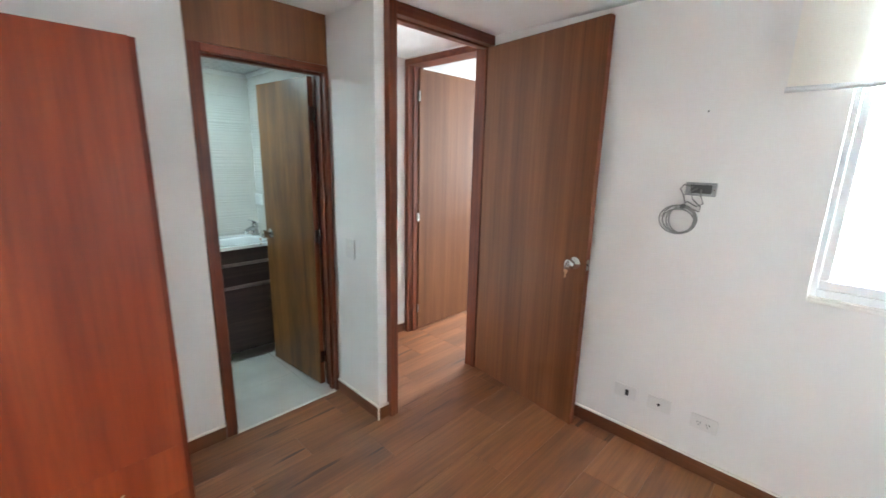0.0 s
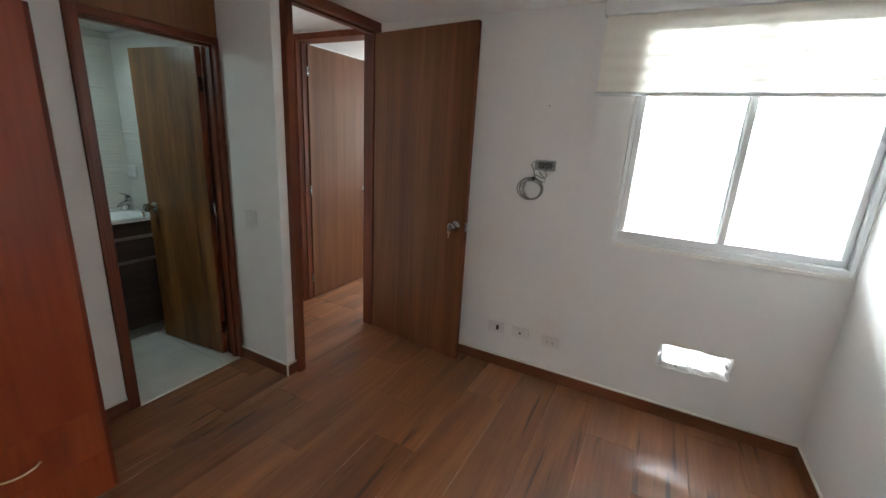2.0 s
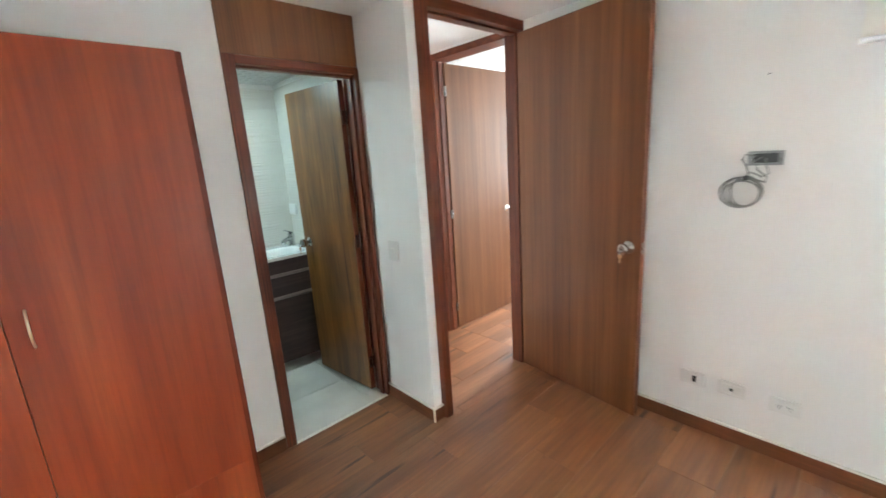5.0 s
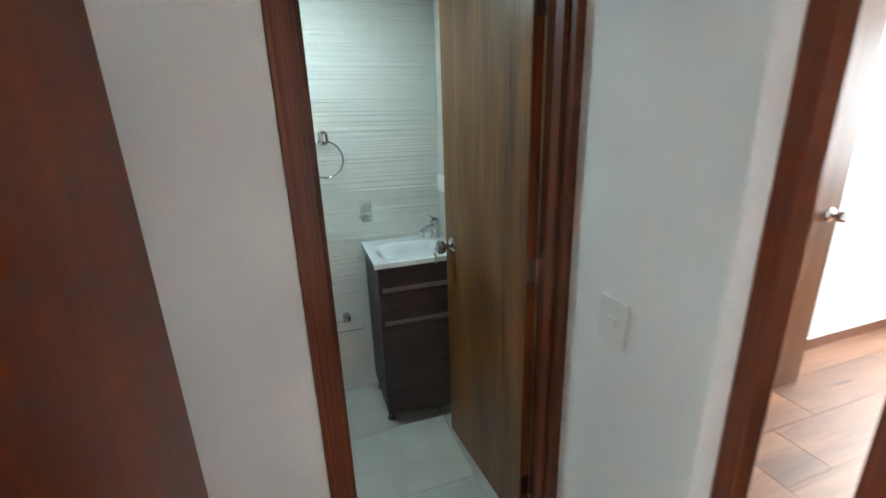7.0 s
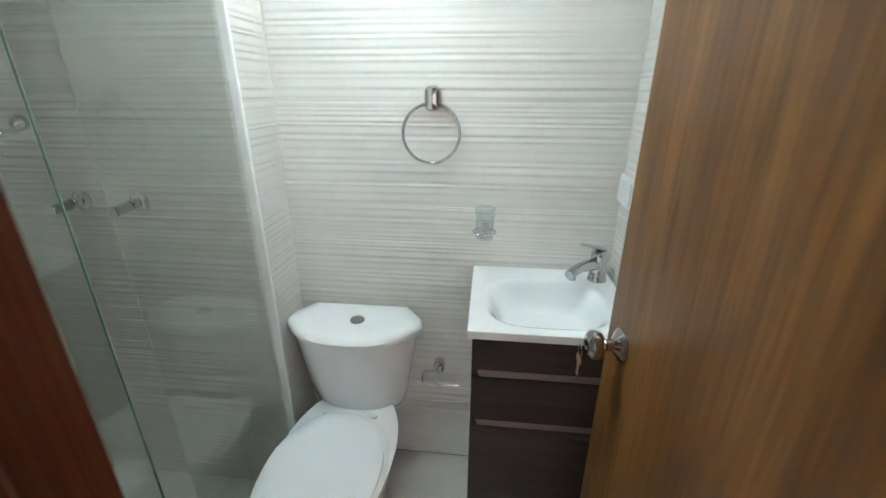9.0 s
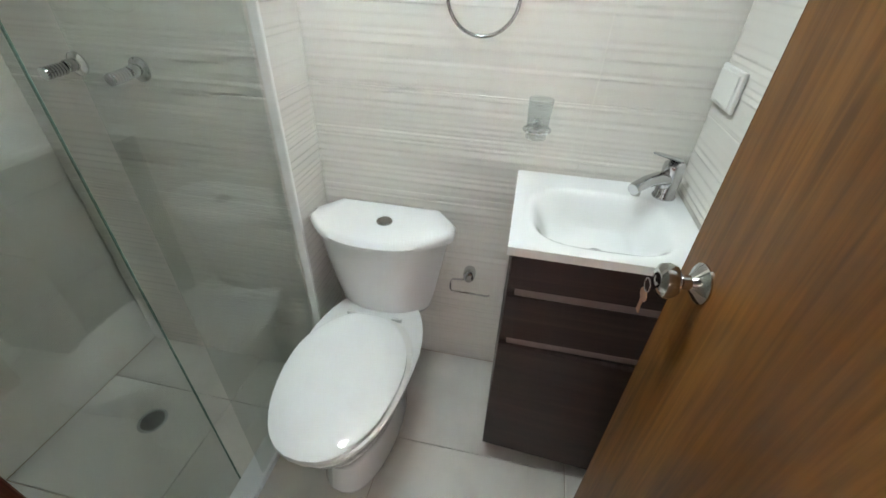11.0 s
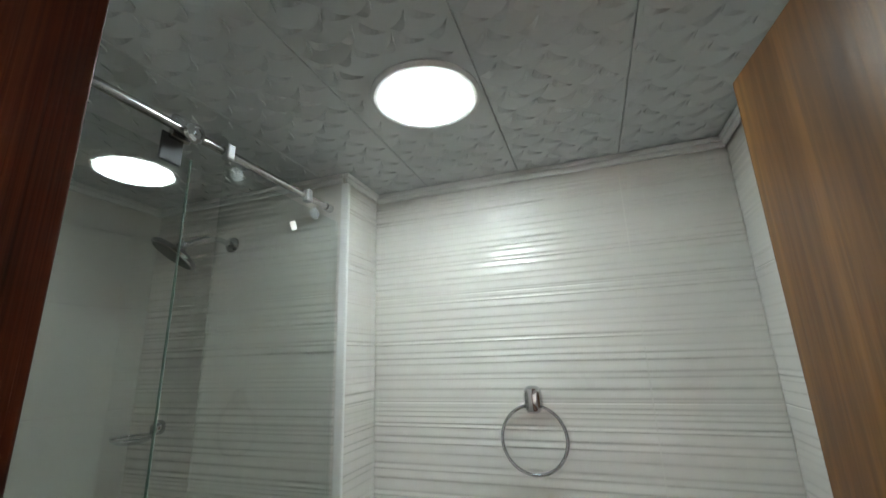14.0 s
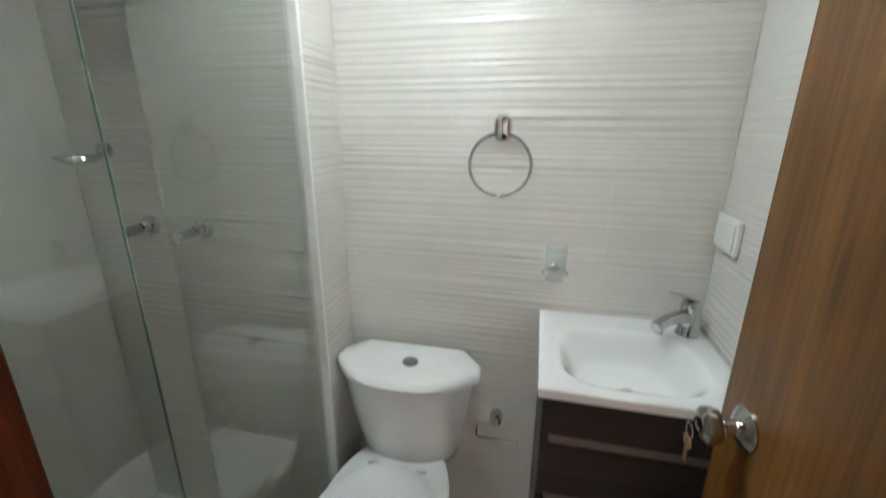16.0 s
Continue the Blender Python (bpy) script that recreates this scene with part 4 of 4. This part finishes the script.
part("grate", lathe(bm_new(), [(0.0375, 0.001), (0.0375, 0.004), (0.01, 0.0045)], pose(1.545, 5.096, 0), 24), M_DARKRUB, drain, "dark grate")

# toilet
TX = 2.282


def egg(z, back, front, half, n=36, xc=TX, pinch=0.0):
    """An egg outline from y = back to y = front, widest a third of the way."""
    pts = []
    for i in range(n):
        a = 2 * math.pi * i / n
        c, s = math.cos(a), math.sin(a)
        mid = front + (back - front) * 0.58
        y = mid + (back - mid) * s if s > 0 else mid + (mid - front) * s
        w = half * (abs(c) ** (0.85 if s < 0 else 0.62)) * (1 if c > 0 else -1)
        if s > 0:
            w *= 1 - pinch * s * s
        pts.append((xc + w, y, z))
    return pts


def tank_ring(z, half, front, back=5.606, n=40, chamfer=0.055):
    """A tank outline: flat back with cut corners, bowed front."""
    xs = []
    for i in range(n):
        k = i / (n - 1)
        x = -half + 2 * half * k
        bow = (abs(x) / half) ** 2.6
        xs.append((TX + x, front + (5.50 - front) * bow * 0.95, z))
    return xs + [(TX + half, back - 0.07, z), (TX + half - chamfer, back, z), (TX - half + chamfer, back, z), (TX - half, back - 0.07, z)]


wc = thing("toilet", pose(TX, 5.25, 0), "white ceramic close-coupled toilet with its lid closed", "toilet")
rings = [tank_ring(0.352, 0.130, 5.455), tank_ring(0.362, 0.144, 5.440), tank_ring(0.385, 0.160, 5.428), tank_ring(0.46, 0.176, 5.420), tank_ring(0.57, 0.196, 5.408), tank_ring(0.655, 0.210, 5.404)]
part("tank", loft(bm_new(), rings), M_CERAMIC, wc, smooth=True)
rings = [tank_ring(0.656, 0.219, 5.392), tank_ring(0.662, 0.228, 5.381), tank_ring(0.679, 0.230, 5.378), tank_ring(0.690, 0.225, 5.386), tank_ring(0.697, 0.214, 5.400), tank_ring(0.700, 0.17, 5.45, 5.59, 40, 0.03)]
tl = part("tank_lid", loft(bm_new(), rings), M_CERAMIC, wc, "white ceramic tank lid", smooth=True)
part("flush_button", lathe(bm_new(), [(0.024, 0.0), (0.024, 0.004), (0.021, 0.007), (0.012, 0.0072)], pose(TX + 0.016, 5.495, 0.6995), 24), M_STEEL, tl, "chrome flush button", smooth=True)
rings = [egg(0.0, 5.47, 5.02, 0.115), egg(0.02, 5.47, 5.015, 0.118), egg(0.12, 5.46, 5.03, 0.105), egg(0.22, 5.47, 4.99, 0.125), egg(0.31, 5.50, 4.94, 0.158), egg(0.36, 5.53, 4.915, 0.174, pinch=0.22), egg(0.383, 5.55, 4.908, 0.178, pinch=0.22), egg(0.3875, 5.54, 4.914, 0.172, pinch=0.22)]
part("bowl", loft(bm_new(), rings), M_CERAMIC, wc, smooth=True)
part("seat", loft(bm_new(), [egg(0.3885, 5.385, 4.908, 0.166), egg(0.392, 5.39, 4.902, 0.171), egg(0.401, 5.39, 4.902, 0.171), egg(0.404, 5.385, 4.908, 0.167)]), M_PLASTIC, wc, "white plastic seat ring", smooth=True)
part("seat_lid", loft(bm_new(), [egg(0.4055, 5.375, 4.905, 0.162, xc=TX - 0.006, pinch=0.24), egg(0.408, 5.38, 4.899, 0.167, xc=TX - 0.006, pinch=0.24), egg(0.418, 5.38, 4.900, 0.166, xc=TX - 0.006, pinch=0.24), egg(0.424, 5.37, 4.915, 0.154, xc=TX - 0.006, pinch=0.24), egg(0.427, 5.335, 4.96, 0.117, xc=TX - 0.006, pinch=0.24)]), M_CERAMIC, wc, "closed white plastic lid", smooth=True)
for s in (-1, 1):
    part("seat_hinge", lathe(bm_new(), [(0.002, -0.017), (0.006, -0.016), (0.007, 0.0), (0.006, 0.016), (0.002, 0.017)], along((TX + s * 0.075, 5.391, 0.400), (1, 0, 0)), 16), M_CERAMIC, wc, smooth=True)
bm = bm_new()
tube(bm, [(2.09, 5.60, 0.14), (2.09, 5.57, 0.16), (2.10, 5.55, 0.24), (2.13, 5.545, 0.33), (2.155, 5.55, 0.385)], 0.006, 8)
part("supply_hose", bm, M_STEEL, wc, "braided steel supply hose", smooth=True)

# vanity
van = thing("vanity_cabinet", pose(2.88, 5.43, 0), "dark wenge bathroom vanity cabinet with grey grip profiles", "vanity")
part("side_panel", box(bm_new(), 2.683, 2.699, 5.252, 5.618, 0.086, 0.834, 0.001), M_WENGE, van)
part("side_panel", box(bm_new(), 3.078, 3.094, 5.252, 5.618, 0.086, 0.834, 0.001), M_WENGE, van)
part("bottom", box(bm_new(), 2.6995, 3.0775, 5.252, 5.618, 0.086, 0.102), M_WENGE, van)
part("back", box(bm_new(), 2.6995, 3.0775, 5.606, 5.618, 0.1025, 0.834), M_WENGE, van)
for x in (2.708, 3.075):
    for y in (5.31, 5.585):
        part("foot", lathe(bm_new(), [(0.020, 0), (0.021, 0.004), (0.015, 0.010), (0.013, 0.070), (0.019, 0.076), (0.019, 0.0855)], pose(x, y, 0), 16), M_DARKRUB, van, "short dark foot", smooth=True)
for nm, za, zb in (("drawer_front", 0.738, 0.832), ("drawer_front", 0.575, 0.714)):
    part(nm, box(bm_new(), 2.684, 3.094, 5.234, 5.2515, za, zb, 0.0015), M_WENGE, van, "dark wenge front")
ajar = box(bm_new(), 0, 0.415, -0.0175, 0, 0.078, 0.551, 0.0015)
ajar.transform(pose(2.684, 5.2515, 0, 0, 0, -3.5))
part("door", ajar, M_WENGE, van, "dark wenge door standing slightly ajar")
for z in (0.726, 0.563):
    part("grip_profile", box(bm_new(), 2.702, 3.092, 5.236, 5.2515, z - 0.0108, z + 0.0108, 0.003, 1), M_GRIP, van, "grey grip profile")


def basin_top():
    bm = bm_new()
    x0, x1, y0, y1, zt = 2.671, 3.1015, 5.228, 5.6265, 0.858
    nx, ny = 48, 44

    def depth(x, y):
        u, v = (x - 2.880) / 0.171, (y - 5.400) / 0.142
        r = (abs(u) ** 3.2 + abs(v) ** 3.2) ** (1 / 3.2)
        if r >= 1:
            return 0.0
        k = 1 - r
        s = min(1.0, k / 0.42)
        return 0.082 * (s * s * (3 - 2 * s)) + 0.006 * k

    grid = []
    for j in range(ny + 1):
        row = []
        for i in range(nx + 1):
            x, y = x0 + (x1 - x0) * i / nx, y0 + (y1 - y0) * j / ny
            e = min(x - x0, x1 - x, y - y0)
            row.append(bm.verts.new((x, y, zt - depth(x, y) - (0.002 if e < 0.001 else 0))))
        grid.append(row)
    for a, b in zip(grid, grid[1:]):
        for i in range(nx):
            bm.faces.new((a[i], a[i + 1], b[i + 1], b[i]))
    rim = grid[0] + [r[-1] for r in grid[1:]] + grid[-1][-2::-1] + [r[0] for r in grid[-2:0:-1]]
    low = [bm.verts.new((v.co.x, v.co.y, 0.8345)) for v in rim]
    for i in range(len(rim)):
        j = (i + 1) % len(rim)
        bm.faces.new((rim[j], rim[i], low[i], low[j]))
    return bm


sink = thing("washbasin", pose(2.89, 5.43, 0.8345), "white ceramic washbasin top on a dark vanity", "washbasin")
part("basin", basin_top(), M_CERAMIC, sink, smooth=True)
part("drain", lathe(bm_new(), [(0.020, 0), (0.020, 0.003), (0.015, 0.005), (0.006, 0.005)], pose(2.885, 5.375, 0.772), 20), M_CHROME, sink, "chrome drain", smooth=True)
part("overflow", lathe(bm_new(), [(0.009, 0), (0.009, 0.003), (0.006, 0.004)], along((2.86, 5.277, 0.822), (0, 0.9, 0.4)), 14), M_STEEL, sink, "small overflow ring", smooth=True)

fau = thing("faucet", pose(3.055, 5.565, 0.858), "chrome single-lever basin faucet", "faucet")
fd = Vector((-0.80, -0.60, 0)).normalized()
fp = Vector((3.055, 5.562, 0.8582))
part("body", lathe(bm_new(), [(0.029, 0), (0.029, 0.005), (0.0255, 0.010), (0.0245, 0.055), (0.0265, 0.078), (0.025, 0.092), (0.016, 0.099), (0.004, 0.1)], Matrix.Translation(fp), 24), M_CHROME, fau, smooth=True)
side = Vector((-fd.y, fd.x, 0))
rings = []
for d, z, w, h in ((0.0, 0.050, 0.019, 0.020), (0.045, 0.060, 0.0185, 0.0165), (0.085, 0.058, 0.018, 0.014), (0.118, 0.048, 0.0175, 0.0135), (0.126, 0.043, 0.0165, 0.0125)):
    c = fp + fd * d + Vector((0, 0, z))
    rings.append([c + side * (w * math.cos(a)) + Vector((0, 0, h * math.sin(a))) for a in [i * math.pi / 8 for i in range(16)]])
part("spout", loft(bm_new(), rings), M_CHROME, fau, "thick chrome spout", smooth=True)
part("aerator", lathe(bm_new(), [(0.011, 0), (0.011, 0.010), (0.008, 0.011)], along(fp + fd * 0.112 + Vector((0, 0, 0.037)), (0, 0, -1)), 16), M_STEEL, fau, smooth=True)
rings = []
for d, z, w, h in ((-0.012, 0.099, 0.015, 0.006), (0.015, 0.108, 0.016, 0.0065), (0.05, 0.121, 0.0125, 0.005), (0.082, 0.131, 0.0105, 0.004), (0.088, 0.132, 0.007, 0.0025)):
    c = fp + fd * d + Vector((0, 0, z))
    rings.append([c + side * (w * math.cos(a)) + Vector((0, 0, h * math.sin(a))) for a in [i * math.pi / 8 for i in range(16)]])
part("lever", loft(bm_new(), rings), M_CHROME, fau, "flat chrome lever", smooth=True)

# wall fittings in the bathroom
tr = thing("towel_ring", pose(2.537, NICHE, 1.395), "chrome towel ring on the tiled wall", "towel ring")
bm = bm_new()
m = along((2.537, NICHE - 0.003, 1.385), (0, -1, 0))
rings = [[m @ Vector((w * (abs(math.cos(a)) ** 0.6) * (1 if math.cos(a) > 0 else -1), hgt * (abs(math.sin(a)) ** 0.7) * (1 if math.sin(a) > 0 else -1), d)) for a in [i * math.pi / 14 for i in range(28)]] for w, hgt, d in ((0.023, 0.034, 0), (0.025, 0.036, 0.004), (0.024, 0.035, 0.020), (0.020, 0.029, 0.030), (0.010, 0.016, 0.034))]
part("mount", loft(bm, rings), M_CHROME, tr, "rounded chrome mount", smooth=True)
bm = bm_new()
tube(bm, [(2.533 + 0.085 * math.cos(a), NICHE - 0.022 + 0.003 * math.sin(a), 1.286 + 0.085 * math.sin(a)) for a in [i * math.pi / 24 for i in range(48)]], 0.0044, 10, True)
part("ring", bm, M_RING, tr, "chrome ring", smooth=True)

tm = thing("tumbler_holder", pose(2.702, NICHE, 1.0), "frosted glass tumbler in a chrome wall holder", "tumbler")
part("mount", lathe(bm_new(), [(0.016, 0), (0.016, 0.014), (0.010, 0.020)], along((2.702, NICHE - 0.003, 0.998), (0, -1, 0)), 16), M_CHROME, tm, smooth=True)
bm = bm_new()
tube(bm, [(2.702 + 0.034 * math.cos(a), NICHE - 0.056 + 0.034 * math.sin(a), 0.998) for a in [i * math.pi / 12 for i in range(24)]], 0.0036, 8, True)
part("hoop", bm, M_CHROME, tm, "chrome hoop", smooth=True)
part("tumbler", lathe(bm_new(), [(0.025, 0.0), (0.027, 0.001), (0.0315, 0.10), (0.029, 0.10), (0.0245, 0.006), (0.01, 0.005)], pose(2.702, NICHE - 0.056, 0.975), 24), M_FROST, tm, "frosted glass tumbler", smooth=True)

ph = thing("paper_holder", pose(2.556, NICHE, 0.455), "chrome toilet paper holder without a roll", "paper holder")
bm = bm_new()
m = along((2.556, NICHE - 0.003, 0.455), (0, -1, 0))
rings = [[m @ Vector((w * math.cos(a), hgt * math.sin(a), d)) for a in [i * math.pi / 12 for i in range(24)]] for w, hgt, d in ((0.021, 0.027, 0), (0.022, 0.028, 0.004), (0.021, 0.027, 0.026), (0.017, 0.021, 0.036), (0.008, 0.010, 0.039))]
part("mount", loft(bm, rings), M_CHROME, ph, smooth=True)
bm = bm_new()
tube(bm, [(2.562, NICHE - 0.034, 0.443), (2.50, NICHE - 0.040, 0.441), (2.494, NICHE - 0.040, 0.425), (2.494, NICHE - 0.040, 0.396), (2.501, NICHE - 0.040, 0.386), (2.63, NICHE - 0.040, 0.386), (2.634, NICHE - 0.040, 0.392)], 0.0034, 8)
part("wire", bm, M_CHROME, ph, "bent chrome wire", smooth=True)

bo = thing("wall_outlet_bath", pose(BE, 5.56, 1.14), "white plastic outlet with a cover on the tiled wall", "outlet")
part("plate", box(bm_new(), BE - 0.018, BE - 0.008, 5.498, 5.622, 1.096, 1.180, 0.003, 2), M_PLASTIC, bo)
part("cover", box(bm_new(), BE - 0.0225, BE - 0.0183, 5.508, 5.612, 1.104, 1.172, 0.002, 1), M_PLASTIC, bo, "flat white cover")

# ---- floor pieces ----


def tile_piece(name, x0, x1, y0, y1, mat, parent, gap, lift):
    g, c = gap / 2, 0.0005
    a, b, d, e = x0 + g, x1 - g, y0 + g, y1 - g
    if b - a < 0.012 or e - d < 0.012:
        return
    v = [(a, d, -0.008), (b, d, -0.008), (b, e, -0.008), (a, e, -0.008), (a, d, lift - c), (b, d, lift - c), (b, e, lift - c), (a, e, lift - c), (a + c, d + c, lift), (b - c, d + c, lift), (b - c, e - c, lift), (a + c, e - c, lift)]
    f = [(8, 9, 10, 11)] + [q for i in range(4) for q in ((i, (i + 1) % 4, 4 + (i + 1) % 4, 4 + i), (4 + i, 4 + (i + 1) % 4, 8 + (i + 1) % 4, 8 + i))]
    me = bpy.data.meshes.new(name)
    me.from_pydata(v, [], f)
    me.materials.append(mat)
    new(name, me).parent = parent


def lay(x0, x1, y0, y1, mat, parent, w, length, x_from, y_from, gap, stagger, name="plank"):
    rnd = random.Random(11)
    j = 0
    y = y_from
    while y > y0:
        y -= w
    while y < y1:
        j = round((y - y_from) / w)
        x = x_from + (j % 3) * stagger
        while x > x0:
            x -= length
        while x < x1:
            tile_piece(name, max(x, x0), min(x + length, x1), max(y, y0), min(y + w, y1), mat, parent, gap, rnd.uniform(-0.00006, 0.00006))
            x += length
        y += w


lay(WEST, 4.0, SOUTH, 4.0, M_PLANK, floor, 0.24, 0.90, 0.86, 2.02, 0.0018, 0.30)
lay(WEST, 3.084, 4.0, 4.428, M_PLANK, floor, 0.24, 0.90, 0.86, 3.94, 0.0018, 0.30)
lay(3.146, 4.10, 4.0, 4.86, M_PLANK, floor, 0.24, 0.90, 0.50, 3.94, 0.0018, 0.30)
lay(4.10, 6.9, 2.9, 5.0, M_PLANK, floor, 0.24, 0.90, 4.68, 3.86, 0.0018, 0.30)
bath_floor = thing("floor_bath", Matrix(), "pale grey-beige ceramic bathroom floor tiles", "floor", kind="structure")
lay(BW, BE, 4.436, NICHE, M_BFLOOR, bath_floor, 0.40, 0.60, 2.36, 4.83, 0.003, 0.0, "tile")
